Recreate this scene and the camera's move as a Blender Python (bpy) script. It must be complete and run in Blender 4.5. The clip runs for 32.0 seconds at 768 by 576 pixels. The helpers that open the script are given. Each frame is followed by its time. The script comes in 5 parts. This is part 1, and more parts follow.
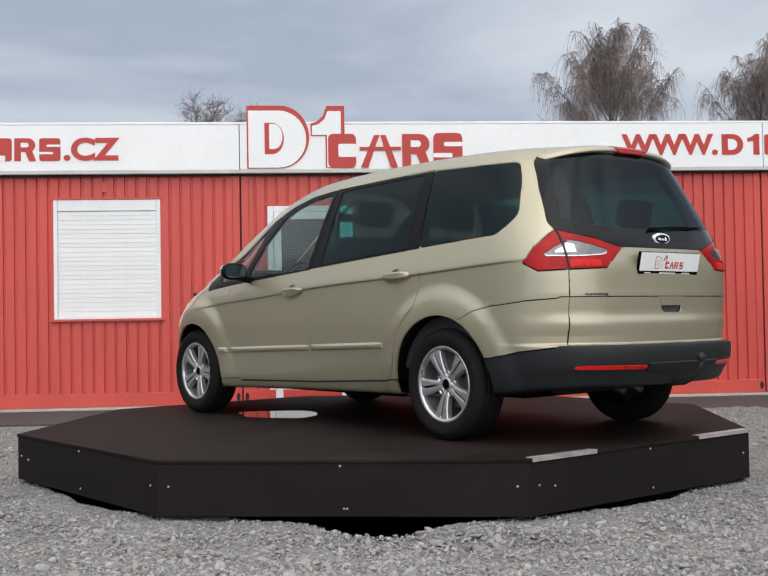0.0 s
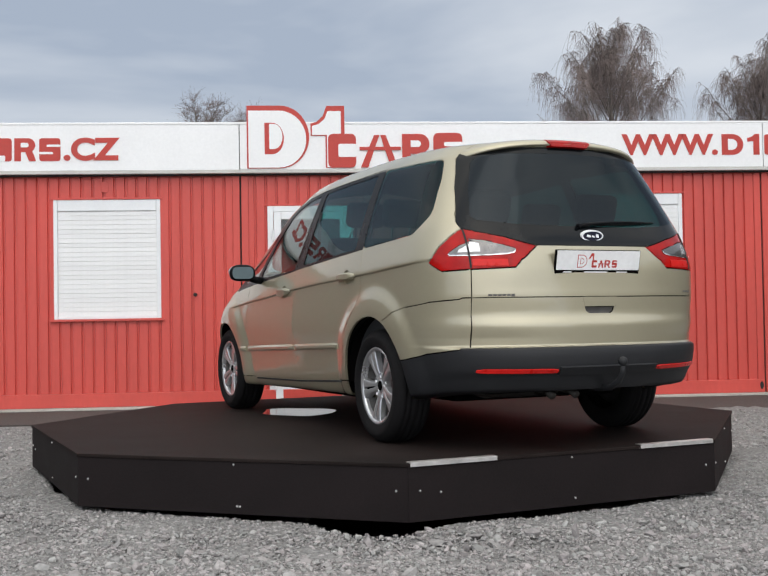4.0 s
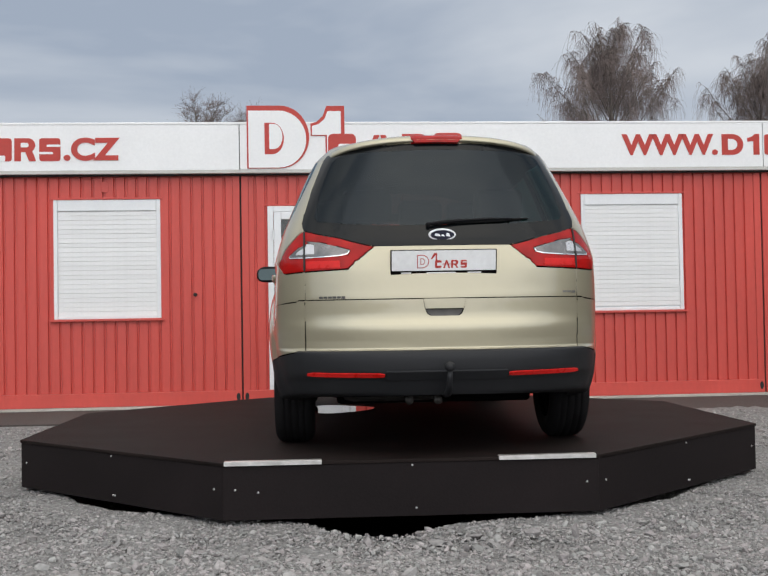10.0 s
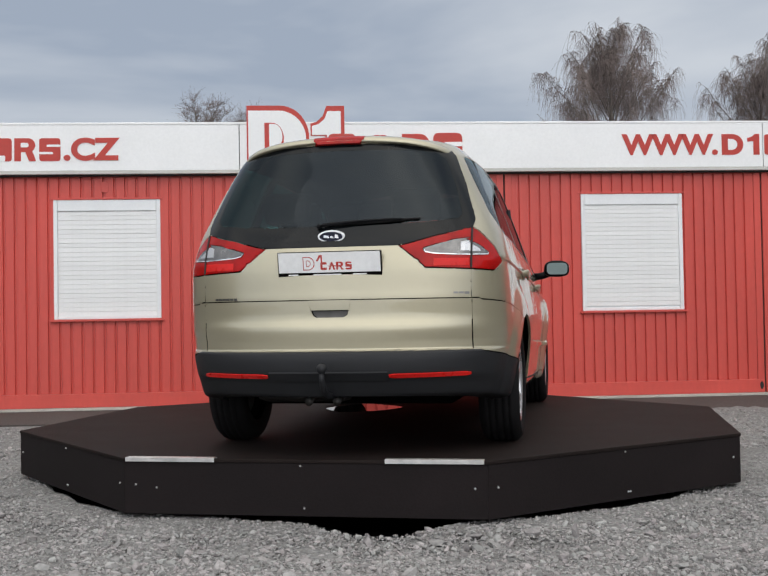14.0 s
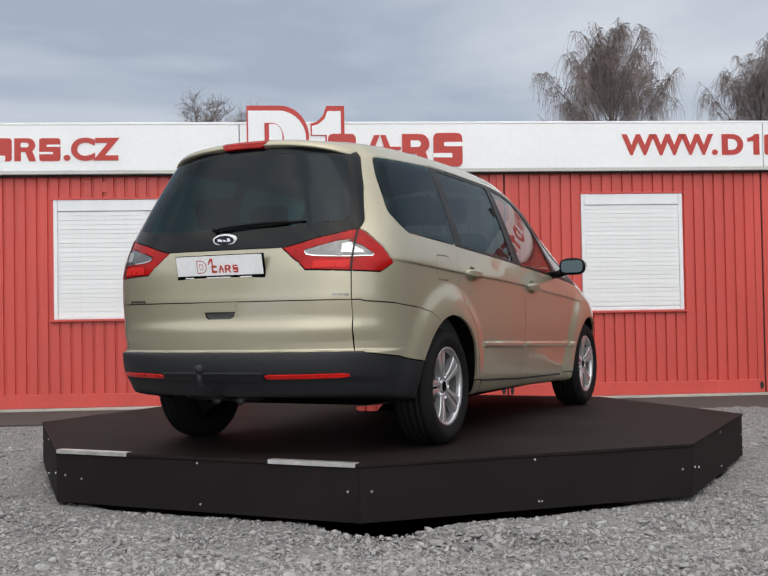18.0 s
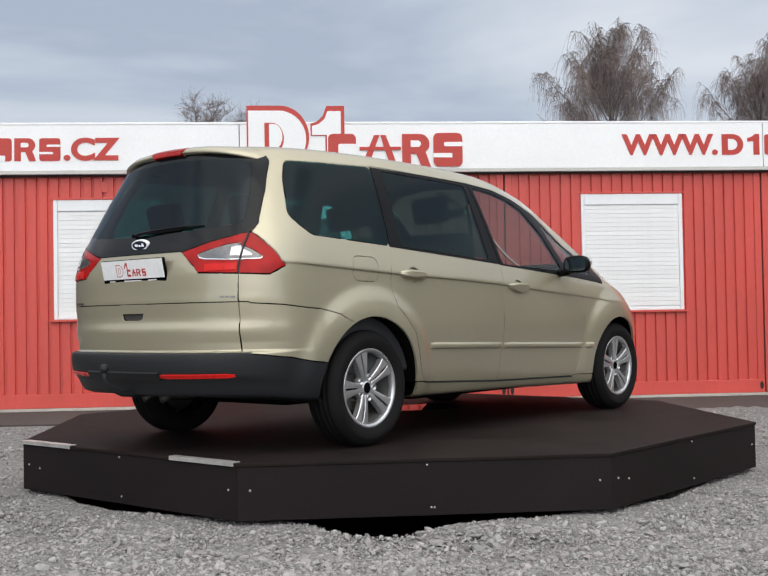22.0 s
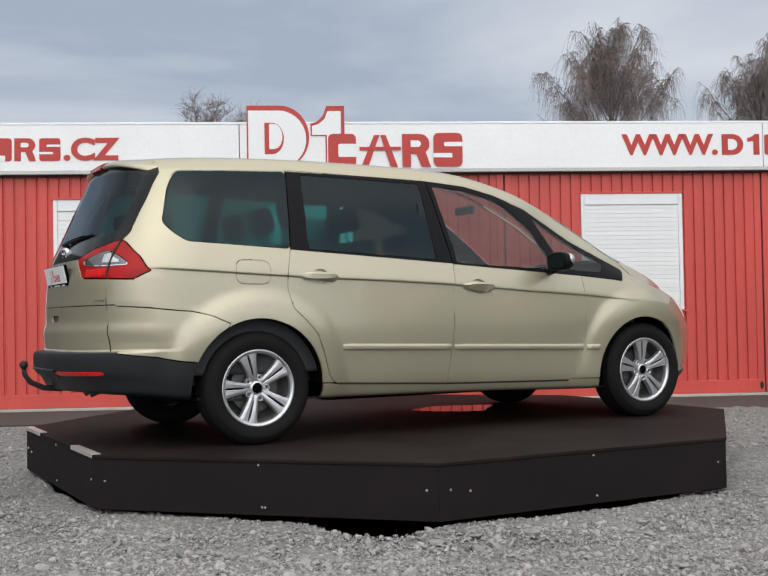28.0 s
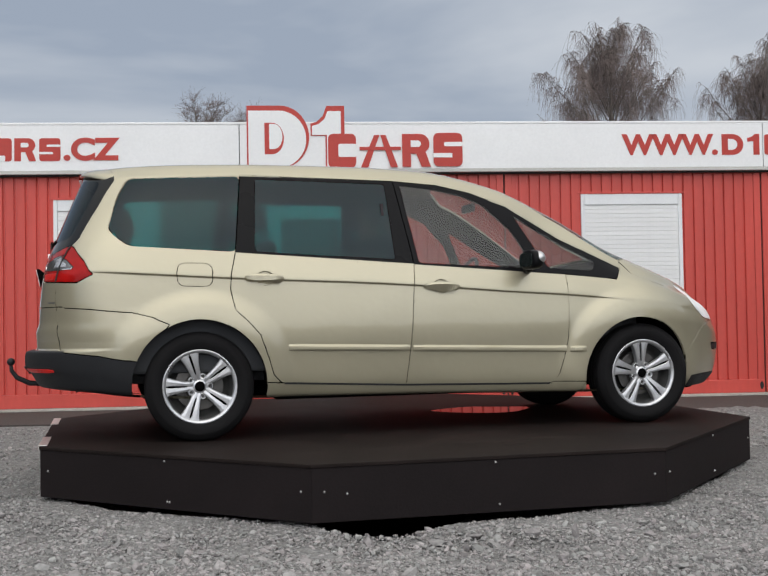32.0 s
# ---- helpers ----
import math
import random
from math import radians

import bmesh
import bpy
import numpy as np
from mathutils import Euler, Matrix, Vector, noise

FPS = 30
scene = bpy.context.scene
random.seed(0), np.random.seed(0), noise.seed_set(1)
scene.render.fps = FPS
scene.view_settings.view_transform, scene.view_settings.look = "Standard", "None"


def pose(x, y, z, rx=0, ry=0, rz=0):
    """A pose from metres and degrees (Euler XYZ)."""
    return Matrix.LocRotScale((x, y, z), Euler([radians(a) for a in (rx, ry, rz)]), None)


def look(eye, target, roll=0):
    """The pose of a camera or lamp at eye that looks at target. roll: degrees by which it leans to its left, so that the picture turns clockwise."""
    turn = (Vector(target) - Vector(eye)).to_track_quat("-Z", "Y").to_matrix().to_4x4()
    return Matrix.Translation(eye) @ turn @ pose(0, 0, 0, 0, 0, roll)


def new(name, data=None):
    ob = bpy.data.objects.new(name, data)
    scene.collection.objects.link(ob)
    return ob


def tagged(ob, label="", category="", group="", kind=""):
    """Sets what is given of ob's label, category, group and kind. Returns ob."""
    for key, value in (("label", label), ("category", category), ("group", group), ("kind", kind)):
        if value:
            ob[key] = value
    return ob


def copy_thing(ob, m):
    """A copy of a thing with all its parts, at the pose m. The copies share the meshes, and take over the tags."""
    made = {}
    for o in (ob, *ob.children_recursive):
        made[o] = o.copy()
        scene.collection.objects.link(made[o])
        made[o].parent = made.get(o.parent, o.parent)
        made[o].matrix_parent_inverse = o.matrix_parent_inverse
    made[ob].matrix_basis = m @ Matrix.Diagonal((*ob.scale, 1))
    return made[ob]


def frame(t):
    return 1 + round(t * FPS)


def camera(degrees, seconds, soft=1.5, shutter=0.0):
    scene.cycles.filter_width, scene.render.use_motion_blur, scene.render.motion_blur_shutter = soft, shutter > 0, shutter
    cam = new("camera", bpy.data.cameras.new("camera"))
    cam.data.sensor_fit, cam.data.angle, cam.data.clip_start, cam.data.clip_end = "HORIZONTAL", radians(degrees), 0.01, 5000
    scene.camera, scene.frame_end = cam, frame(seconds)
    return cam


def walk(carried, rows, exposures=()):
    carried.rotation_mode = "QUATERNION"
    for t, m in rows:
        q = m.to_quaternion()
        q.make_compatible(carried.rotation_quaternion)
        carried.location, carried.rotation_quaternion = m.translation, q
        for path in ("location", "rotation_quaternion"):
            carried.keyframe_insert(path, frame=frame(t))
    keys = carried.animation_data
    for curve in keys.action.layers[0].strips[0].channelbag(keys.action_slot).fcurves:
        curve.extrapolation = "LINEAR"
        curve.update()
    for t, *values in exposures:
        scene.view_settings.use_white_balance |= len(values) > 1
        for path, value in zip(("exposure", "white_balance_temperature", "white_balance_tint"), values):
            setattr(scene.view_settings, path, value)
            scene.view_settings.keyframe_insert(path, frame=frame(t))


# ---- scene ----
from mathutils import geometry

ZP = 0.30          # height of the turntable's deck above the gravel
EYE = (0.0, -7.848, 1.0096)
cam = camera(38.29, 32.0, soft=1.45)
STILL = look(EYE, (0.0, -7.848 + 10.0, 1.0096 + 0.2664), roll=-0.967)
# the camera's own exposure drifts a little
walk(cam, [(0.0, STILL), (32.0, STILL)], [(0, .02), (3, .02), (6, 0.0), (9, -.10), (13, -.16), (17, -.08), (19, 0.0), (22, .10), (25, .06), (28, -.04), (30, -.14), (32, -.22)])

# ---- light: an overcast winter sky ----
world = bpy.data.worlds.new("world")
scene.world = world
world.use_nodes = True
wn, wl = world.node_tree.nodes, world.node_tree.links
wn.clear()


def wnode(kind, **props):
    n = wn.new(kind)
    for k, v in props.items():
        n.inputs[k.replace("_", " ")].default_value = v
    return n


sky = wn.new("ShaderNodeTexSky")
sky.sky_type, sky.sun_disc = "NISHITA", False
sky.sun_elevation, sky.sun_rotation = radians(35), radians(175)
sky.air_density, sky.dust_density = 1.0, 3.0
tc = wn.new("ShaderNodeTexCoord")
mp = wn.new("ShaderNodeMapping")
mp.inputs["Scale"].default_value = (1.1, 1.6, 5.0)
mp.inputs["Location"].default_value = (0.35, 0.1, 0.2)
n1 = wnode("ShaderNodeTexNoise", Scale=1.7, Detail=5.0, Roughness=0.5, Distortion=0.25)
ramp = wn.new("ShaderNodeValToRGB")
ramp.color_ramp.elements[0].position, ramp.color_ramp.elements[0].color = 0.34, (0.352, 0.41, 0.505, 1)
ramp.color_ramp.elements[1].position, ramp.color_ramp.elements[1].color = 0.68, (0.715, 0.745, 0.785, 1)
# the cloud cover grows brighter from the horizon to the zenith
sep = wn.new("ShaderNodeSeparateXYZ")
up = wn.new("ShaderNodeMapRange")
up.inputs["From Min"].default_value, up.inputs["From Max"].default_value = 0.30, 0.9
up.inputs["To Min"].default_value, up.inputs["To Max"].default_value = 1.0, 1.5
# the hidden sun stands behind the camera, and the cover glows more on that side
glow = wn.new("ShaderNodeVectorMath")
glow.operation = "DOT_PRODUCT"
glow.inputs[1].default_value = Vector((0.06, -0.84, 0.52)).normalized()
side_gain = wn.new("ShaderNodeMapRange")
side_gain.interpolation_type = "SMOOTHSTEP"
side_gain.inputs["From Min"].default_value, side_gain.inputs["From Max"].default_value = -0.25, 1.0
side_gain.inputs["To Min"].default_value, side_gain.inputs["To Max"].default_value = 1.0, 2.3
both_gains = wn.new("ShaderNodeMath")
both_gains.operation = "MULTIPLY"
gain = wn.new("ShaderNodeVectorMath")
gain.operation = "SCALE"
# high overhead the cover is whiter than at the horizon
warm = wn.new("ShaderNodeMixRGB")
warm.blend_type = "MULTIPLY"
warm.inputs["Color2"].default_value = (1.06, 0.98, 0.86, 1)
high = wn.new("ShaderNodeMapRange")
high.inputs["From Min"].default_value, high.inputs["From Max"].default_value = 0.30, 0.8
mixs = wn.new("ShaderNodeMixRGB")
mixs.inputs["Fac"].default_value = 0.94
thin = wn.new("ShaderNodeVectorMath")
thin.operation = "SCALE"
thin.inputs["Scale"].default_value = 0.10
bg = wn.new("ShaderNodeBackground")
wo = wn.new("ShaderNodeOutputWorld")
wl.new(tc.outputs["Generated"], mp.inputs["Vector"])
wl.new(mp.outputs["Vector"], n1.inputs["Vector"])
wl.new(n1.outputs["Fac"], ramp.inputs["Fac"])
wl.new(tc.outputs["Generated"], sep.inputs["Vector"])
wl.new(sep.outputs["Z"], up.inputs["Value"])
wl.new(sep.outputs["Z"], high.inputs["Value"])
wl.new(high.outputs["Result"], warm.inputs["Fac"])
wl.new(ramp.outputs["Color"], warm.inputs["Color1"])
wl.new(warm.outputs["Color"], gain.inputs[0])
wl.new(tc.outputs["Generated"], glow.inputs[0])
wl.new(glow.outputs["Value"], side_gain.inputs["Value"])
wl.new(up.outputs["Result"], both_gains.inputs[0])
wl.new(side_gain.outputs["Result"], both_gains.inputs[1])
wl.new(both_gains.outputs[0], gain.inputs["Scale"])
wl.new(sky.outputs["Color"], thin.inputs[0])
wl.new(thin.outputs["Vector"], mixs.inputs["Color1"])
wl.new(gain.outputs["Vector"], mixs.inputs["Color2"])
wl.new(mixs.outputs["Color"], bg.inputs["Color"])
wl.new(bg.outputs["Background"], wo.inputs["Surface"])
bg.inputs["Strength"].default_value = 1.12

sun_data = bpy.data.lights.new("sun", "SUN")
sun_data.energy, sun_data.angle, sun_data.color = 0.7, radians(70), (1.0, 0.95, 0.87)
sun = new("sun", sun_data)
sun.matrix_world = look((1.0, -10.5, 7.5), (0, 0, 0))


# ---- materials ----
def material(name, color, rough=0.6, metal=0.0, coat=0.0, bump=0.0, bump_scale=40.0, vary=0.12, vary_scale=3.0,
             grain=0.06, spec=0.5, island=0.0, obrand=0.0, stretch=(1, 1, 1), bump_distance=0.01, second=None):
    m = bpy.data.materials.new(name)
    m.use_nodes = True
    nt = m.node_tree
    p = nt.nodes["Principled BSDF"]
    p.inputs["Roughness"].default_value, p.inputs["Metallic"].default_value = rough, metal
    p.inputs["Coat Weight"].default_value, p.inputs["Coat Roughness"].default_value = coat, 0.04
    p.inputs["Specular IOR Level"].default_value = spec
    co = nt.nodes.new("ShaderNodeTexCoord")
    mpn = nt.nodes.new("ShaderNodeMapping")
    mpn.inputs["Scale"].default_value = stretch
    nt.links.new(co.outputs["Object"], mpn.inputs["Vector"])
    big = nt.nodes.new("ShaderNodeTexNoise")
    big.inputs["Scale"].default_value, big.inputs["Detail"].default_value = vary_scale, 5.0
    fine = nt.nodes.new("ShaderNodeTexNoise")
    fine.inputs["Scale"].default_value, fine.inputs["Detail"].default_value = bump_scale, 6.0
    nt.links.new(mpn.outputs["Vector"], big.inputs["Vector"])
    nt.links.new(mpn.outputs["Vector"], fine.inputs["Vector"])

    def ranged(socket, amount):
        r = nt.nodes.new("ShaderNodeMapRange")
        r.inputs["From Min"].default_value, r.inputs["From Max"].default_value = 0.25, 0.75
        r.inputs["To Min"].default_value, r.inputs["To Max"].default_value = 1 - amount, 1 + amount
        nt.links.new(socket, r.inputs["Value"])
        return r.outputs["Result"]

    def times(a, b):
        q = nt.nodes.new("ShaderNodeMath")
        q.operation = "MULTIPLY"
        nt.links.new(a, q.inputs[0])
        nt.links.new(b, q.inputs[1])
        return q.outputs[0]

    level = times(ranged(big.outputs["Fac"], vary), ranged(fine.outputs["Fac"], grain))
    if island:
        g = nt.nodes.new("ShaderNodeNewGeometry")
        r = nt.nodes.new("ShaderNodeMapRange")
        r.inputs["To Min"].default_value, r.inputs["To Max"].default_value = 1 - island, 1 + island
        nt.links.new(g.outputs["Random Per Island"], r.inputs["Value"])
        level = times(level, r.outputs["Result"])
    if obrand:
        g = nt.nodes.new("ShaderNodeObjectInfo")
        r = nt.nodes.new("ShaderNodeMapRange")
        r.inputs["To Min"].default_value, r.inputs["To Max"].default_value = 1 - obrand, 1 + obrand
        nt.links.new(g.outputs["Random"], r.inputs["Value"])
        level = times(level, r.outputs["Result"])
    sc = nt.nodes.new("ShaderNodeVectorMath")
    sc.operation = "SCALE"
    sc.inputs[0].default_value = color[:3]
    nt.links.new(level, sc.inputs["Scale"])
    if second:
        # two kinds of stone, by chance
        g = nt.nodes.new("ShaderNodeNewGeometry")
        fr = nt.nodes.new("ShaderNodeMath")
        fr.operation = "MULTIPLY"
        fr.inputs[1].default_value = 7.31
        fc = nt.nodes.new("ShaderNodeMath")
        fc.operation = "FRACT"
        mc = nt.nodes.new("ShaderNodeMixRGB")
        mc.inputs["Color1"].default_value, mc.inputs["Color2"].default_value = (*color[:3], 1), (*second, 1)
        nt.links.new(g.outputs["Random Per Island"], fr.inputs[0])
        nt.links.new(fr.outputs[0], fc.inputs[0])
        nt.links.new(fc.outputs[0], mc.inputs["Fac"])
        nt.links.new(mc.outputs["Color"], sc.inputs[0])
    nt.links.new(sc.outputs["Vector"], p.inputs["Base Color"])
    if bump:
        bp = nt.nodes.new("ShaderNodeBump")
        bp.inputs["Strength"].default_value, bp.inputs["Distance"].default_value = bump, bump_distance
        nt.links.new(fine.outputs["Fac"], bp.inputs["Height"])
        nt.links.new(bp.outputs["Normal"], p.inputs["Normal"])
    rr = nt.nodes.new("ShaderNodeMapRange")
    rr.inputs["From Min"].default_value, rr.inputs["From Max"].default_value = 0.25, 0.75
    rr.inputs["To Min"].default_value, rr.inputs["To Max"].default_value = max(rough - 0.06, 0.02), min(rough + 0.06, 1)
    nt.links.new(big.outputs["Fac"], rr.inputs["Value"])
    nt.links.new(rr.outputs["Result"], p.inputs["Roughness"])
    return m


def glass(name, tint, gloss=(1.0, 1.0, 1.0), glow_share=0.0, glow_color=(0.5, 0.5, 0.5)):
    """A thin tinted pane: what lies behind shows through it, and its surface mirrors by Fresnel."""
    m = bpy.data.materials.new(name)
    m.use_nodes = True
    nt = m.node_tree
    nt.nodes.clear()
    o = nt.nodes.new("ShaderNodeOutputMaterial")
    t = nt.nodes.new("ShaderNodeBsdfTransparent")
    t.inputs["Color"].default_value = (*tint, 1)
    gl = nt.nodes.new("ShaderNodeBsdfGlossy")
    gl.inputs["Roughness"].default_value = 0.015
    gl.inputs["Color"].default_value = (*gloss, 1)
    # Schlick's curve: four per cent of gloss straight on, all of it at a grazing angle
    lw = nt.nodes.new("ShaderNodeLayerWeight")
    lw.inputs["Blend"].default_value = 0.5
    pw = nt.nodes.new("ShaderNodeMath")
    pw.operation = "POWER"
    pw.inputs[1].default_value = 5.0
    fr = nt.nodes.new("ShaderNodeMath")
    fr.operation = "MULTIPLY_ADD"
    fr.inputs[1].default_value, fr.inputs[2].default_value = 0.94, 0.045
    nt.links.new(lw.outputs["Facing"], pw.inputs[0])
    nt.links.new(pw.outputs[0], fr.inputs[0])
    mx = nt.nodes.new("ShaderNodeMixShader")
    nt.links.new(fr.outputs[0], mx.inputs["Fac"])
    # a translucent share puts a coloured glow into panes seen from inside
    tl = nt.nodes.new("ShaderNodeBsdfTranslucent")
    tl.inputs["Color"].default_value = (*glow_color, 1)
    hz = nt.nodes.new("ShaderNodeMixShader")
    hz.inputs["Fac"].default_value = glow_share
    nt.links.new(t.outputs["BSDF"], hz.inputs[1])
    nt.links.new(tl.outputs["BSDF"], hz.inputs[2])
    nt.links.new(hz.outputs["Shader"], mx.inputs[1])
    nt.links.new(gl.outputs["BSDF"], mx.inputs[2])
    nt.links.new(mx.outputs["Shader"], o.inputs["Surface"])
    return m


M = {}
M["paint"] = material("champagne_metallic_paint", (0.415, 0.376, 0.268), rough=0.43, metal=0.60, coat=1.0, vary=0.03,
                      grain=0.03, bump_scale=900, vary_scale=1.3)
# the pressed sheets are never quite even, and the lacquer shows it
paint_nodes = M["paint"].node_tree
paint_co, paint_wave, paint_bump = (paint_nodes.nodes.new(k) for k in ("ShaderNodeTexCoord", "ShaderNodeTexNoise", "ShaderNodeBump"))
paint_wave.inputs["Scale"].default_value, paint_wave.inputs["Detail"].default_value = 4.2, 3.0
paint_bump.inputs["Strength"].default_value, paint_bump.inputs["Distance"].default_value = 0.11, 0.035
paint_nodes.links.new(paint_co.outputs["Object"], paint_wave.inputs["Vector"])
paint_nodes.links.new(paint_wave.outputs["Fac"], paint_bump.inputs["Height"])
for paint_input in ("Normal", "Coat Normal"):
    paint_nodes.links.new(paint_bump.outputs["Normal"], paint_nodes.nodes["Principled BSDF"].inputs[paint_input])
M["black_gloss"] = material("black_gloss_trim", (0.005, 0.005, 0.006), rough=0.30, vary=0.1, spec=0.10)
M["black_glass"] = material("black_printed_glass", (0.005, 0.006, 0.007), rough=0.08, vary=0.05, spec=0.20)
M["bumper"] = material("dark_grey_moulded_plastic", (0.0145, 0.0150, 0.0170), rough=0.52, spec=0.28, bump=0.15, bump_scale=500, vary=0.12)
M["rubber"] = material("tyre_rubber", (0.0085, 0.008, 0.0085), rough=0.80, spec=0.16, bump=0.3, bump_scale=160, vary=0.25, vary_scale=9)
M["alloy"] = material("silver_alloy", (0.54, 0.54, 0.55), rough=0.30, metal=0.75, coat=0.4, vary=0.05)
# alloy with the shade deep inside the wheel put into its colour
M["barrel"] = material("shaded_dusty_alloy", (0.10, 0.098, 0.095), rough=0.6, metal=0.5, vary=0.3, vary_scale=12)
# brake and exhaust steel; also the shade colour of the tailgate's grip recess
M["steel_and_shade"] = material("dark_steel_and_recess_shade", (0.10, 0.095, 0.09), rough=0.5, metal=0.7, vary=0.3, vary_scale=14)
M["under"] = material("black_underbody", (0.0035, 0.0032, 0.0032), rough=0.95, vary=0.3, spec=0.03)
M["chrome"] = material("chrome", (0.75, 0.75, 0.77), rough=0.1, metal=1.0, vary=0.03)
M["interior"] = material("charcoal_cloth", (0.030, 0.031, 0.034), rough=0.9, bump=0.3, bump_scale=300, vary=0.2)
M["red_lens"] = material("red_lamp_lens", (0.33, 0.005, 0.004), rough=0.20, coat=0.25, spec=0.10, vary=0.30, vary_scale=11, bump=0.10, bump_scale=120)
M["clear_lens"] = material("clear_lamp_lens", (0.13, 0.125, 0.122), rough=0.24, metal=0.8, coat=1.0, vary=0.40, vary_scale=22)
M["headlamp"] = material("clear_headlamp", (0.86, 0.87, 0.88), rough=0.35, spec=0.15, coat=0.05, vary=0.18, vary_scale=14)
M["red_reflector"] = material("red_reflector", (0.56, 0.013, 0.010), rough=0.3, coat=0.1, spec=0.2, vary=0.08, vary_scale=30)
M["plate"] = material("white_plate", (0.80, 0.80, 0.80), rough=0.35, vary=0.03)
M["logo_red"] = material("red_sign_paint", (0.45, 0.033, 0.021), rough=0.45, vary=0.06)
M["red_wall"] = material("red_painted_steel", (0.56, 0.068, 0.052), rough=0.46, vary=0.10, vary_scale=1.6, grain=0.05, bump_scale=30,
                         stretch=(1, 1, 0.35))
M["fascia"] = material("white_fascia_board", (0.80, 0.80, 0.80), rough=0.42, vary=0.05, vary_scale=0.9, grain=0.03)
M["fascia_trim"] = material("grey_fascia_trim", (0.50, 0.49, 0.46), rough=0.5, vary=0.12)
M["pvc"] = material("white_pvc", (0.76, 0.77, 0.78), rough=0.4, vary=0.05, grain=0.03)
M["slat"] = material("white_shutter_slat", (0.77, 0.77, 0.765), rough=0.42, vary=0.05, grain=0.03, obrand=0.04)
M["shadow_gap"] = material("dark_gap_and_shadow", (0.02, 0.02, 0.02), rough=0.9)
M["deck"] = material("brown_film_faced_board", (0.0162, 0.0118, 0.0108), rough=0.70, spec=0.08, vary=0.42, vary_scale=2.3, grain=0.22, bump=0.12,
                     bump_scale=130)
M["deck_side"] = material("dark_board_side", (0.0122, 0.0090, 0.0093), rough=0.75, spec=0.15, vary=0.25, vary_scale=2.5, grain=0.12, bump=0.1, bump_scale=90)
M["alu"] = material("worn_aluminium", (0.62, 0.60, 0.58), rough=0.4, metal=0.7, vary=0.25, vary_scale=12)
M["bolt"] = material("zinc_bolt", (0.52, 0.51, 0.50), rough=0.35, metal=0.6, vary=0.2)
M["gravel_bed"] = material("grey_gravel_bed", (0.20, 0.195, 0.19), rough=0.95, bump=1.0, bump_scale=38, vary=0.16, vary_scale=1.1, grain=0.5,
                           bump_distance=0.03)
M["stone"] = material("grey_crushed_stone", (0.262, 0.262, 0.252), rough=0.92, vary=0.1, vary_scale=1.0, grain=0.18, bump_scale=60,
                      bump=0.3, island=0.34, second=(0.290, 0.264, 0.262))
# for the added, unseen walls that darken the car's sides
M["dimming_wall"] = material("dark_unseen_wall", (0.11, 0.105, 0.098), rough=0.9, vary=0.3, vary_scale=0.8, grain=0.2, bump=0.3, bump_scale=20)
M["asphalt"] = material("worn_asphalt", (0.060, 0.052, 0.048), rough=0.85, bump=0.5, bump_scale=140, vary=0.2, vary_scale=1.5, grain=0.3)
M["concrete"] = material("pale_concrete", (0.42, 0.41, 0.38), rough=0.85, bump=0.5, bump_scale=60, vary=0.2, vary_scale=4, grain=0.2)
M["bark"] = material("birch_bark", (0.16, 0.14, 0.125), rough=0.9, vary=0.5, vary_scale=3, grain=0.3)
M["twig"] = material("brown_twigs", (0.185, 0.148, 0.138), rough=0.9, vary=0.3, vary_scale=1.2, island=0.35)
M["glass_front"] = glass("clear_car_glass", (0.57, 0.66, 0.645), glow_share=0.0, glow_color=(0.6, 0.66, 0.64))
# the teal brightness of the far panes is set by this colour
M["glass_dark"] = glass("privacy_car_glass", (0.070, 0.37, 0.358), (0.48, 0.55, 0.61), glow_share=0.14, glow_color=(0.20, 0.95, 0.90))
M["glass_tail"] = glass("dark_tail_glass", (0.029, 0.072, 0.070), (0.46, 0.53, 0.60), glow_share=0.04, glow_color=(0.10, 0.40, 0.38))
M["glass_house"] = glass("door_glass", (0.35, 0.37, 0.38))
M["mirror"] = material("mirror_glass", (0.075, 0.095, 0.095), rough=0.03, metal=1.0, vary=0.01)
M["puddle"] = material("puddle_water", (0.012, 0.010, 0.009), rough=0.03, vary=0.05, spec=0.5)
M["badge_silver"] = material("bright_badge_enamel", (0.90, 0.90, 0.91), rough=0.4, metal=0.0, vary=0.03)
M["badge_blue"] = material("dark_blue_enamel", (0.012, 0.015, 0.035), rough=0.2, coat=0.5)
M["exhaust"] = material("dull_steel", (0.22, 0.21, 0.20), rough=0.4, metal=0.8, vary=0.3, vary_scale=12)


# ---- mesh helpers ----
def mesh_of(name, bm, mat):
    me = bpy.data.meshes.new(name)
    bm.to_mesh(me)
    bm.free()
    for m in (mat if isinstance(mat, (list, tuple)) else [mat]):
        me.materials.append(m)
    return me


def part(name, bm, mat, parent, label="", m=None, smooth=False):
    me = bm if isinstance(bm, bpy.types.Mesh) else mesh_of(name, bm, mat)
    if smooth:
        me.polygons.foreach_set("use_smooth", [True] * len(me.polygons))
    ob = new(name, me)
    ob.parent = parent
    if m is not None:
        ob.matrix_basis = m
    return tagged(ob, label)


def thing(name, label, category, m=None, group="", kind=""):
    ob = new(name)
    ob.empty_display_size = 0.2
    if m is not None:
        ob.matrix_basis = m
    return tagged(ob, label, category, group, kind)


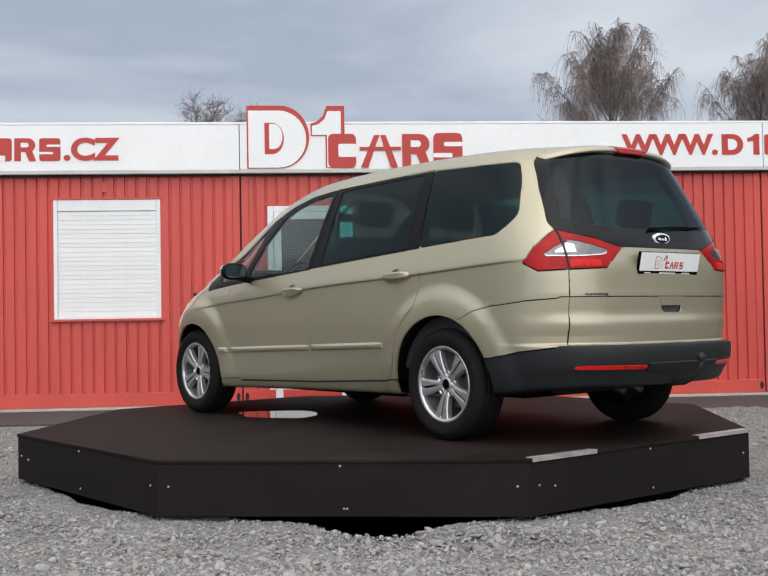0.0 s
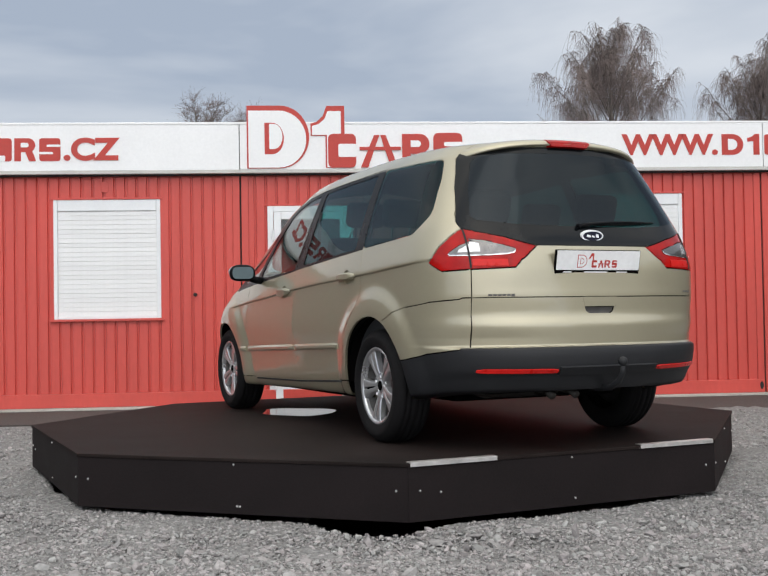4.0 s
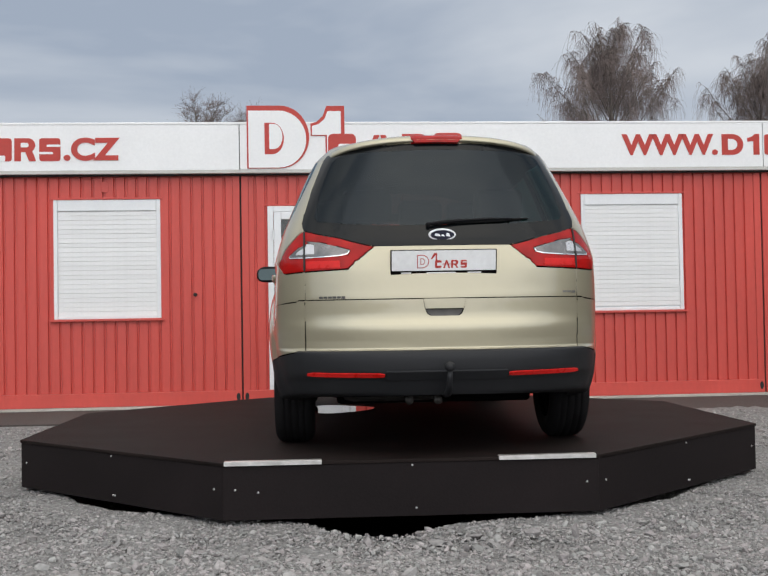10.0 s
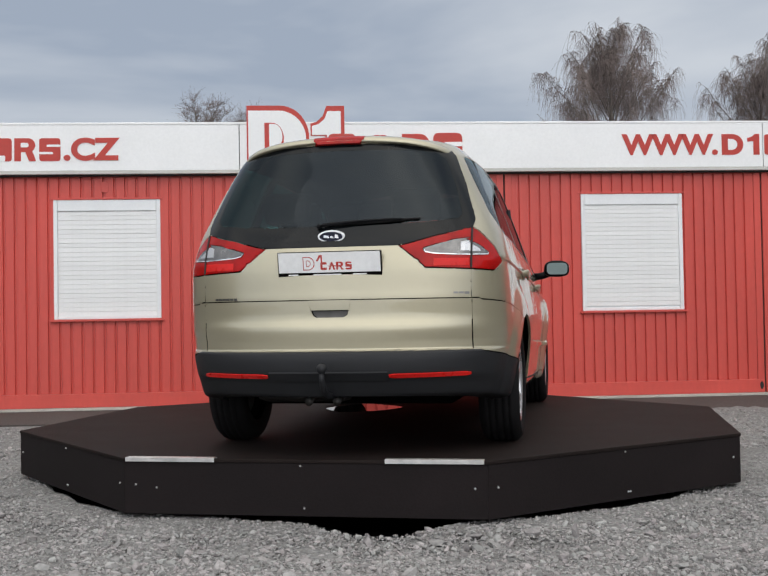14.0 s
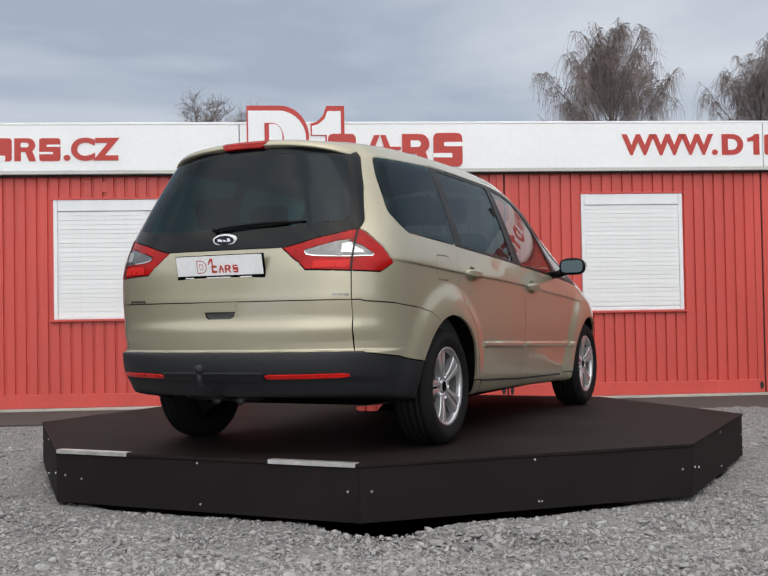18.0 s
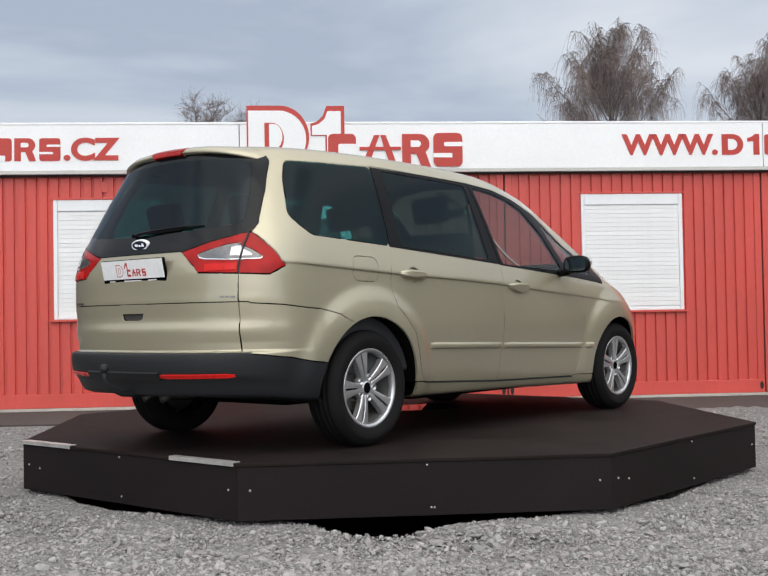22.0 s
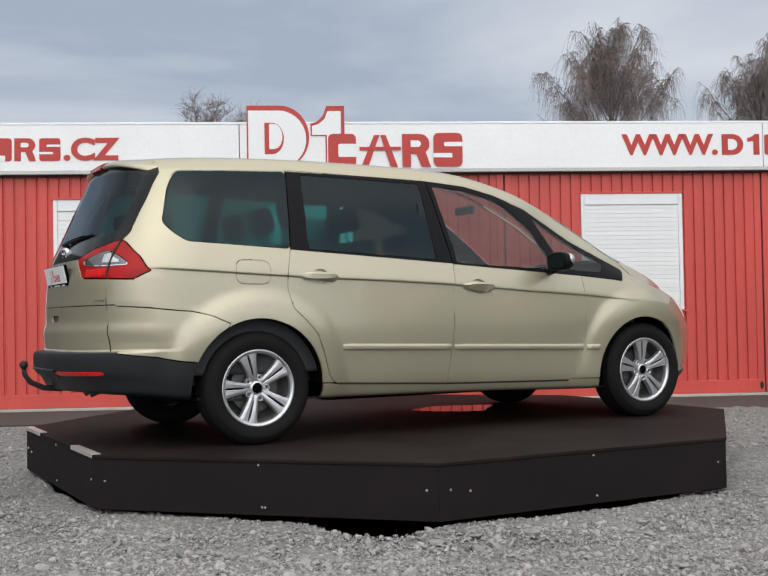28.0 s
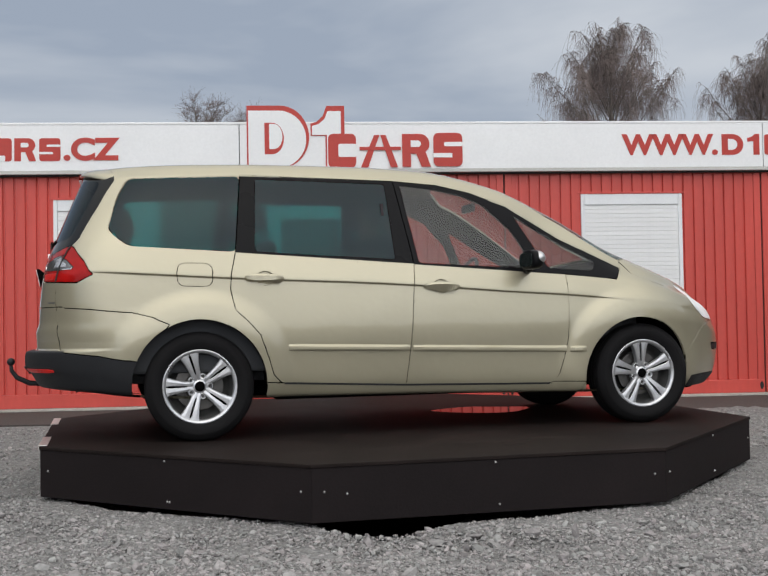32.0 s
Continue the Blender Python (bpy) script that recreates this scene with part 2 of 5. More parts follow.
def box(x0, x1, y0, y1, z0, z1, bevel=0.0, segments=2, bm=None):
    b = bmesh.new()
    bmesh.ops.create_cube(b, size=1.0)
    for v in b.verts:
        v.co = Vector(((x0 + x1) / 2 + v.co.x * (x1 - x0), (y0 + y1) / 2 + v.co.y * (y1 - y0), (z0 + z1) / 2 + v.co.z * (z1 - z0)))
    if bevel:
        bmesh.ops.bevel(b, geom=b.edges[:], offset=bevel, segments=segments, affect="EDGES", profile=0.5)
    return joined(bm, b)


def joined(bm, b):
    """Adds the bmesh b to bm, or returns b where there is none."""
    if bm is None:
        return b
    me = bpy.data.meshes.new("tmp")
    b.to_mesh(me)
    b.free()
    bm.from_mesh(me)
    bpy.data.meshes.remove(me)
    return bm


def lathe(profile, n=48, axis="y", bm=None):
    """Turns a profile of (radius, along) round an axis."""
    b = bm or bmesh.new()
    rings = []
    for i in range(n):
        a = 2 * math.pi * i / n
        ring = []
        for r, h in profile:
            c, s = r * math.cos(a), r * math.sin(a)
            ring.append(b.verts.new({"y": (c, h, s), "z": (c, s, h), "x": (h, c, s)}[axis]))
        rings.append(ring)
    for i in range(n):
        p, q = rings[i], rings[(i + 1) % n]
        for j in range(len(profile) - 1):
            b.faces.new((p[j], p[j + 1], q[j + 1], q[j]))
    bmesh.ops.remove_doubles(b, verts=b.verts, dist=1e-5)
    bmesh.ops.recalc_face_normals(b, faces=b.faces)
    return b


def prism(outline, y0, y1, bevel=0.0, axis="y"):
    """A plate: an outline of (x, z) points between two depths."""
    b = bmesh.new()
    put = {"y": lambda p, d: (p[0], d, p[1]), "x": lambda p, d: (d, p[0], p[1]), "z": lambda p, d: (p[0], p[1], d)}[axis]
    va = [b.verts.new(put(p, y0)) for p in outline]
    vb = [b.verts.new(put(p, y1)) for p in outline]
    b.faces.new(va)
    b.faces.new(vb[::-1])
    n = len(outline)
    for i in range(n):
        b.faces.new((va[i], vb[i], vb[(i + 1) % n], va[(i + 1) % n]))
    bmesh.ops.recalc_face_normals(b, faces=b.faces)
    if bevel:
        bmesh.ops.bevel(b, geom=[e for e in b.edges], offset=bevel, segments=2, affect="EDGES", profile=0.5)
    return b


def tube(points, radii, n=8, bm=None):
    b = bm or bmesh.new()
    rings, prev = [], None
    for i, p in enumerate(points):
        d = (Vector(points[min(i + 1, len(points) - 1)]) - Vector(points[max(i - 1, 0)])).normalized()
        side = d.orthogonal().normalized() if prev is None else (prev - d * prev.dot(d)).normalized()
        prev = side
        other = d.cross(side)
        r = radii[i] if isinstance(radii, (list, tuple)) else radii
        rings.append([b.verts.new(Vector(p) + (side * math.cos(2 * math.pi * k / n) + other * math.sin(2 * math.pi * k / n)) * r) for k in range(n)])
    for p, q in zip(rings, rings[1:]):
        for k in range(n):
            b.faces.new((p[k], p[(k + 1) % n], q[(k + 1) % n], q[k]))
    b.faces.new(rings[0][::-1])
    b.faces.new(rings[-1])
    return b


def rounded(poly, r, steps=4):
    """A polygon of (a, b) points with its corners rounded."""
    out, n = [], len(poly)
    for i in range(n):
        a, p, c = (np.array(poly[j % n], float) for j in (i - 1, i, i + 1))
        la, lc = np.linalg.norm(a - p), np.linalg.norm(c - p)
        ra, rc = min(r, la * 0.45), min(r, lc * 0.45)
        s, e = p + (a - p) / la * ra, p + (c - p) / lc * rc
        for k in range(steps + 1):
            t = k / steps
            out.append(tuple((1 - t) ** 2 * s + 2 * t * (1 - t) * p + t * t * e))
    return out


def split_points(poly, step=0.08, closed=True):
    out, n = [], len(poly)
    for i in range(n if closed else n - 1):
        a, b = np.array(poly[i], float), np.array(poly[(i + 1) % n], float)
        k = max(1, int(np.ceil(np.linalg.norm(b - a) / step)))
        out += [tuple(a + (b - a) * j / k) for j in range(k)]
    if not closed:
        out.append(tuple(poly[-1]))
    return out


# ---- ground ----
def rim_radius(a):
    """How far the dug-out pit under the turntable reaches, by the angle round the axis."""
    x, y = math.cos(a), math.sin(a)
    d = x * 2.6 + 0.04
    out = 2.26 + 0.035 * math.sin(5 * a + 1) + 0.02 * math.sin(13 * a) + 0.012 * math.sin(31 * a + 2)
    if y < 0:
        out += 0.50 * math.exp(-(d / 0.30) ** 2) + 0.03 * math.sin(40 * a) * math.exp(-(d / 0.4) ** 2)
    return out


def ground_height(x, y):
    rise = 0.0
    if y > 1.0:
        t = min((y - 1.0) / 2.5, 1.0)
        rise = 0.145 * t * t * (3 - 2 * t)
    r = math.hypot(x, y)
    near = min(max((r - 2.5) / 0.5, 0.0), 1.0)
    bumps = 0.03 * noise.noise((x * 1.7, y * 1.7, 0.0)) + 0.012 * noise.noise((x * 6, y * 6, 3.0))
    fade = 1.0 if r < 12 else 0.0
    # it stays below the asphalt along the containers
    along = x * 0.9968 + (y - 3.612) * 0.0797
    into = (y - 3.612) * 0.9968 - x * 0.0797
    edge = -1.02 - 0.0178 * along
    level = rise * min(1, max(0, (7 - abs(x)) / 1.0) if y > 0 else 1) + bumps * near * fade - 0.012
    if into > edge - 0.06 and abs(along) < 9.3:
        level = min(level, 0.060 + 0.055 * max(into - edge, 0.0))
    return level


def build_ground():
    n = 240
    radii = [0.0, 0.8, 1.6, 2.0]
    rel = [-0.10, -0.05, -0.02, 0.0, 0.02, 0.05, 0.10]
    outer = [3.1 + 0.12 * i for i in range(30)] + [7, 8, 9.5, 12, 16, 25, 50, 120, 400, 1500, 4000]
    verts, faces, rows = [], [], []
    for k in range(len(radii) + len(rel) + len(outer)):
        row = []
        for i in range(n):
            a = 2 * math.pi * i / n
            rr = rim_radius(a)
            if k < len(radii):
                r, z = radii[k], -0.42
            elif k < len(radii) + len(rel):
                j = k - len(radii)
                r = rr + rel[j]
                z = [-0.42, -0.26, -0.12, -0.045, -0.018, -0.012, -0.012][j] + 0.012 * noise.noise((r * 9 * math.cos(a), r * 9 * math.sin(a), 7))
            else:
                r = outer[k - len(radii) - len(rel)]
                z = ground_height(r * math.cos(a), r * math.sin(a))
            row.append(len(verts))
            verts.append((r * math.cos(a), r * math.sin(a), z))
        rows.append(row)
    for p, q in zip(rows, rows[1:]):
        for i in range(n):
            j = (i + 1) % n
            faces.append((p[i], q[i], q[j], p[j]))
    me = bpy.data.meshes.new("ground")
    me.from_pydata(verts, [], faces)
    me.materials.append(M["gravel_bed"])
    me.polygons.foreach_set("use_smooth", [True] * len(me.polygons))
    ob = new("ground", me)
    return tagged(ob, "grey crushed-stone gravel yard with a dug-out pit", "ground", kind="structure")


build_ground()


def build_gravel(count=56000):
    """Loose crushed stones, each a small faceted lump, over the gravel bed."""
    rng = np.random.default_rng(5)
    b = bmesh.new()
    bmesh.ops.create_icosphere(b, subdivisions=1, radius=1.0)
    base = np.array([v.co[:] for v in b.verts])
    tri = np.array([[v.index for v in f.verts] for f in b.faces])
    b.free()
    pts = []
    while len(pts) < count:
        y = -3.9 + 6.5 * rng.random() ** 1.7
        x = (rng.random() * 2 - 1) * (0.37 * (y + 7.85) + 0.3)
        a, r = math.atan2(y, x), math.hypot(x, y)
        if r < rim_radius(a) + 0.01 or y > 2.35 + 0.04 * x:
            continue
        size = 0.0056 * math.exp(0.45 * rng.standard_normal())
        pick_big = rng.random()
        if pick_big < 0.014:
            size *= 2.3
        if pick_big < 0.003:
            size *= 1.6
        size = min(size, 0.040)
        z = ground_height(x, y) + size * 0.25
        if r < 2.56:
            size = min(size, 0.010)
            z = -0.012 - max(0.0, 0.03 * (1 - (r - rim_radius(a)) / 0.05)) + size * 0.1
        pts.append((x, y, z, size))
    pts = np.array(pts)
    k = len(base)
    shapes = base[None] * (1 + 0.62 * (rng.random((24, k, 1)) - 0.5)) * rng.uniform(0.55, 1.35, (24, 1, 3))
    pick = rng.integers(0, 24, count)
    ang = rng.random(count) * 6.283
    tilt = rng.normal(0, 0.5, count)
    v = shapes[pick] * pts[:, None, 3:4]
    c, s = np.cos(tilt)[:, None], np.sin(tilt)[:, None]
    v = np.stack([v[..., 0], c * v[..., 1] - s * v[..., 2] * 0.62, s * v[..., 1] + c * v[..., 2] * 0.62], -1)
    c, s = np.cos(ang)[:, None], np.sin(ang)[:, None]
    v = np.stack([c * v[..., 0] - s * v[..., 1], s * v[..., 0] + c * v[..., 1], v[..., 2]], -1) + pts[:, None, :3]
    f = (tri[None] + (np.arange(count) * k)[:, None, None]).reshape(-1, 3)
    me = bpy.data.meshes.new("gravel_stones")
    me.from_pydata(v.reshape(-1, 3).tolist(), [], f.tolist())
    me.materials.append(M["stone"])
    return tagged(new("gravel_stones", me), "loose grey crushed stones lying on the yard", "gravel", kind="stuff")


build_gravel()


# unseen dark walls, added on both sides to dim light and reflections on the car
def dimming_wall(name, x, height):
    b = box(x - 0.15, x + 0.15, -9.0, 14.0, -0.1, height, 0.03)
    ob = new(name, mesh_of(name, b, M["dimming_wall"]))
    tagged(ob, "added dark wall out of sight that dims the car's reflections", "wall", kind="structure")


dimming_wall("wall_west", -11.0, 4.5)
dimming_wall("wall_east", 10.5, 4.4)

# the line of the containers: x along their fronts, y into them
LINE = Matrix.Translation((0, 3.612, 0)) @ pose(0, 0, 0, 0, 0, math.degrees(math.atan(0.08)))
BASE = 0.15


def strip(name, x0, x1, near0, near1, far, z0, z1, mat, label, category):
    b = bmesh.new()
    n = 40
    rows = []
    for i in range(n + 1):
        x = x0 + (x1 - x0) * i / n
        yn = near0 + (near1 - near0) * i / n + 0.03 * noise.noise((x * 1.3, 0, 1)) + 0.015 * noise.noise((x * 7, 0, 2))
        rows.append([b.verts.new(p) for p in ((x, yn, z0 - 0.1), (x, yn, z0), (x, far, z1), (x, far, z1 - 0.1))])
    for p, q in zip(rows, rows[1:]):
        for j in range(3):
            b.faces.new((p[j], q[j], q[j + 1], p[j + 1]))
    bmesh.ops.recalc_face_normals(b, faces=b.faces)
    ob = new(name, mesh_of(name, b, mat))
    ob.matrix_basis = LINE
    return tagged(ob, label, category, kind="structure")


strip("pavement", -9, 9, -0.86, -1.18, -0.16, 0.075, 0.132, M["asphalt"], "dark worn asphalt strip along the containers", "pavement")
strip("pavement_edge", -9, 9, -0.162, -0.162, 0.05, 0.146, 0.150, M["concrete"], "pale concrete edging at the containers' foot", "edging")


# ---- containers ----
def corrugated(x0, x1, z0, z1, hole=None, pitch=0.1105, depth=0.020):
    """A steel sheet with upright ribs; hole is (x0, x1, z0, z1)."""
    prof = [(x0, 0.0)]
    x = x0 + 0.05
    while x + 0.05 < x1:
        prof += [(x, 0.0), (x + 0.005, depth), (x + 0.023, depth), (x + 0.030, 0.0)]
        x += pitch
    prof.append((x1, 0.0))
    if hole:
        for hx in hole[:2]:
            xs = [p[0] for p in prof]
            prof.append((hx, float(np.interp(hx, xs, [p[1] for p in prof]))))
            prof.sort()
    b = bmesh.new()
    for (xa, ya), (xb, yb) in zip(prof, prof[1:]):
        if xb - xa < 1e-6:
            continue
        inside = hole and xa >= hole[0] - 1e-6 and xb <= hole[1] + 1e-6
        for za, zb in (((z0, hole[2]), (hole[3], z1)) if inside else ((z0, z1),)):
            if zb - za > 1e-4:
                b.faces.new([b.verts.new(p) for p in ((xa, ya, za), (xb, yb, za), (xb, yb, zb), (xa, ya, zb))])
    bmesh.ops.remove_doubles(b, verts=b.verts, dist=1e-5)
    return b


SLAT = mesh_of("slat", box(-0.5, 0.5, -0.006, 0.006, -0.0229, 0.0229, 0.0045, 2), M["slat"])


def shutter_window(owner, x0, x1, z0, z1):
    w = part("window", box(x0 - 0.03, x1 + 0.03, -0.012, 0.0, z1, z1 + 0.022, 0.003), M["red_wall"], owner, "window behind a lowered white roller shutter")
    part("window_sill", box(x0 - 0.03, x1 + 0.03, -0.035, 0.02, z0 - 0.024, z0 - 0.002, 0.004), M["red_wall"], w, "red folded steel sill")
    part("window_frame", box(x0, x0 + 0.040, -0.006, 0.06, z0, z1, 0.005), M["pvc"], w)
    part("window_frame", box(x1 - 0.040, x1, -0.006, 0.06, z0, z1, 0.005), M["pvc"], w)
    part("shutter_box", box(x0 + 0.041, x1 - 0.041, -0.004, 0.06, z1 - 0.115, z1, 0.006), M["pvc"], w, "white shutter box")
    part("window_frame", box(x0 + 0.041, x1 - 0.041, -0.002, 0.06, z0, z0 + 0.03, 0.004), M["pvc"], w)
    part("backing", box(x0 + 0.038, x1 - 0.038, 0.024, 0.04, z0 + 0.02, z1 - 0.1), M["pvc"], w)
    z = z1 - 0.115 - 0.024
    while z > z0 + 0.035:
        part("slat", SLAT, None, w, m=Matrix.LocRotScale((0.5 * (x0 + x1), 0.016, z), None, (x1 - x0 - 0.080, 1, 1)))
        z -= 0.0465


def glazed_door(owner, x0, x1, z0, z1):
    d = part("door", box(x0 - 0.03, x1 + 0.03, -0.012, 0.0, z1, z1 + 0.02, 0.003), M["red_wall"], owner, "white PVC entrance door with a glass upper half")
    part("door_frame", box(x0, x0 + 0.06, -0.01, 0.07, z0, z1, 0.006), M["pvc"], d)
    part("door_frame", box(x1 - 0.06, x1, -0.01, 0.07, z0, z1, 0.006), M["pvc"], d)
    part("door_frame", box(x0 + 0.06, x1 - 0.06, -0.01, 0.07, z1 - 0.06, z1, 0.006), M["pvc"], d)
    a, b = x0 + 0.064, x1 - 0.064
    part("door_leaf", box(a, a + 0.075, -0.022, 0.05, z0 + 0.02, z1 - 0.064, 0.006), M["pvc"], d)
    part("door_leaf", box(b - 0.075, b, -0.022, 0.05, z0 + 0.02, z1 - 0.064, 0.006), M["pvc"], d)
    part("door_leaf", box(a + 0.076, b - 0.076, -0.022, 0.05, z1 - 0.14, z1 - 0.064, 0.006), M["pvc"], d)
    part("door_leaf", box(a + 0.076, b - 0.076, -0.022, 0.05, z0 + 0.86, z0 + 0.96, 0.006), M["pvc"], d)
    part("door_panel", box(a + 0.076, b - 0.076, -0.006, 0.03, z0 + 0.02, z0 + 0.859, 0.006), M["pvc"], d)
    part("pane", box(a + 0.076, b - 0.076, 0.0, 0.012, z0 + 0.96, z1 - 0.14), M["glass_house"], d, "dark reflecting door glass")
    part("blind", box(a + 0.076, b - 0.076, 0.04, 0.05, z0 + 0.96, z1 - 0.14), M["fascia_trim"], d)
    for z in (z0 + 0.18, z0 + 0.72, z1 - 0.30):
        part("hinge", lathe([(0.0, -0.05), (0.011, -0.05), (0.011, 0.05), (0.0, 0.05)], 14, "z"), M["pvc"], d, "white door hinge", pose(x0 + 0.058, -0.03, z))
        part("hinge_plate", box(x0 + 0.03, x0 + 0.11, -0.028, -0.02, z - 0.01, z + 0.045, 0.003), M["pvc"], d)
    part("door_handle", tube([(b - 0.04, -0.03, z0 + 1.02), (b - 0.04, -0.07, z0 + 1.02), (b - 0.16, -0.07, z0 + 1.02)], 0.009, 10), M["chrome"], d)


def container(x0, x1, what=None, spec=None, label=""):
    c = thing("office_container", label, "container", LINE, "red office containers in a row")
    top = 2.97
    a, b = x0 + 0.008, x1 - 0.008
    hole = spec
    part("front_panel", corrugated(a + 0.075, b - 0.075, BASE + 0.14, 2.80, hole), M["red_wall"], c, "red ribbed steel sheet")
    for p, q in ((a, a + 0.074), (b - 0.074, b)):
        part("corner_post", box(p, q, -0.012, 0.12, BASE + 0.12, top, 0.006), M["red_wall"], c)
    part("bottom_rail", box(a, b, -0.016, 0.12, BASE, BASE + 0.139, 0.006), M["red_wall"], c)
    part("top_rail", box(a + 0.075, b - 0.075, -0.012, 0.12, 2.80, top, 0.006), M["red_wall"], c)
    # no holes are cut: dark discs give their shade
    for p in (a + 0.036, b - 0.036):
        part("casting_hole", lathe([(0.0, -0.004), (0.020, -0.004), (0.024, 0.002), (0.024, 0.01)], 20, "y"), M["shadow_gap"], c, "dark disc for the shade in the corner casting's slot",
             Matrix.LocRotScale((p, -0.016, BASE + 0.075), None, (0.9, 1, 1.8)))
    for p in (a, b - 0.05):
        part("side_wall", box(p, p + 0.05, 0.12, 6.0, BASE, top - 0.02), M["red_wall"], c)
    part("back_wall", box(a, b, 6.0, 6.05, BASE, top - 0.02), M["red_wall"], c)
    part("roof", box(a, b, 0.0, 6.05, top, top + 0.03), M["fascia_trim"], c)
    part("floor_plate", box(a + 0.05, b - 0.05, 0.12, 6.0, BASE + 0.05, BASE + 0.12), M["shadow_gap"], c)
    if what:
        what(c, *spec)
    return c


first = container(-4.21, -1.465, shutter_window, (-3.352, -2.280, 1.042, 2.256), "red ribbed steel container with a white shuttered window")
part("wall_hook", lathe([(0.0, -0.03), (0.016, -0.03), (0.02, -0.02), (0.02, 0.0)], 12, "y"), M["shadow_gap"], first, "small dark wall fitting", pose(-1.935, 0, 1.275))
part("wall_vent", box(-2.87, -2.80, -0.008, 0.0, 2.33, 2.44, 0.003), M["red_wall"], first)
container(-1.465, 1.279, glazed_door, (-1.192, -0.312, BASE + 0.01, 2.176), "red ribbed steel container with a white door")
container(1.279, 4.05, shutter_window, (2.096, 3.186, 1.042, 2.274), "red ribbed steel container with a white shuttered window")
container(4.05, 6.80, None, None, "plain red ribbed steel container")
for x in (-1.465, 1.279, 4.05):
    g = tagged(new("joint_seal", mesh_of("joint_seal", box(x - 0.0075, x + 0.0075, 0.004, 0.03, BASE, 2.95), M["shadow_gap"])), "black rubber seal between two containers", "seal",
               "seals between the containers")
    g.matrix_basis = LINE

# ---- the white fascia and its sign ----
fascia = thing("fascia_board", "long white fascia board with red writing above the containers", "sign", LINE)
FY = -0.09
for xa, xb in ((-4.206, -1.469), (-1.461, 4.046), (4.054, 6.8)):
    part("fascia_panel", box(xa, xb, FY, 0.0, 2.542, 3.005, 0.004), M["fascia"], fascia)
part("top_cap", box(-4.206, 6.8, FY - 0.004, 0.10, 3.005, 3.03, 0.006), M["fascia"], fascia)
part("bottom_trim", box(-4.206, 6.8, FY - 0.006, 0.0, 2.505, 2.541, 0.005), M["fascia_trim"], fascia, "grey metal trim")
# a dark strip stands in for the shadow under the fascia
part("soffit_shadow", box(-4.206, 6.8, -0.06, -0.017, 2.488, 2.504), M["shadow_gap"], fascia)


def bowl(x0, x1, z0, z1, r):
    """The outline of a plate with a straight left side and a round right side."""
    return [(x0, z0)] + [(x1 - r + r * math.sin(t), (z0 + z1) / 2 - (z1 - z0) / 2 * math.cos(t)) for t in np.linspace(0, math.pi, 20)] + [(x0, z1)]


def sign_plate(name, outline, depth, mat, label="", y=FY):
    return part(name, prism(outline, y - depth, y - 0.0004 * 0 - 0.001, 0.0), mat, fascia, label)


sign_plate("logo_plate", bowl(-1.388, -0.752, 2.553, 3.198, 0.30), 0.008, M["logo_red"], "red edge of the round logo plate")
sign_plate("logo_plate", bowl(-1.372, -0.782, 2.560, 3.146, 0.28), 0.011, M["fascia"], "white face of the round logo plate")
sign_plate("logo_plate", bowl(-1.207, -1.010, 2.697, 3.020, 0.12), 0.013, M["logo_red"])
sign_plate("logo_plate", bowl(-1.160, -1.024, 2.750, 3.008, 0.09), 0.015, M["fascia"])
post = [(-0.737, 2.886), (-0.737, 3.012), (-0.675, 3.030), (-0.610, 3.090), (-0.572, 3.194), (-0.388, 3.194), (-0.388, 2.556), (-0.585, 2.556), (-0.585, 2.886)]
sign_plate("logo_plate", post, 0.008, M["logo_red"], "red edge of the stepped logo plate")
sign_plate("logo_plate", [(-0.722, 2.895), (-0.722, 2.985), (-0.655, 3.005), (-0.592, 3.060), (-0.560, 3.140), (-0.425, 3.140), (-0.425, 2.562), (-0.570, 2.562), (-0.570, 2.895)],
           0.011, M["fascia"], "white face of the stepped logo plate")


def block(x0, x1, z0, z1, slot=None, depth=0.014):
    sign_plate("logo_block", rounded([(x0, z0), (x1, z0), (x1, z1), (x0, z1)], 0.06, 4), depth, M["logo_red"], "red block of the logo")
    if slot:
        a, b, c, d = slot
        sign_plate("logo_slot", rounded([(a, c), (b, c), (b, d), (a, d)], 0.02, 3), depth + 0.003, M["fascia"])


block(-0.560, -0.272, 2.556, 2.905, (-0.455, -0.268, 2.665, 2.800))
for q in ([(-0.225, 2.556), (-0.150, 2.556), (-0.030, 2.890), (-0.085, 2.890)], [(0.085, 2.556), (0.160, 2.556), (0.035, 2.890), (-0.020, 2.890)]):
    sign_plate("logo_block", q, 0.014, M["logo_red"], "slanting red bar of the logo")
sign_plate("logo_block", [(-0.235, 2.735), (0.190, 2.735), (0.190, 2.768), (-0.235, 2.768)], 0.016, M["logo_red"])


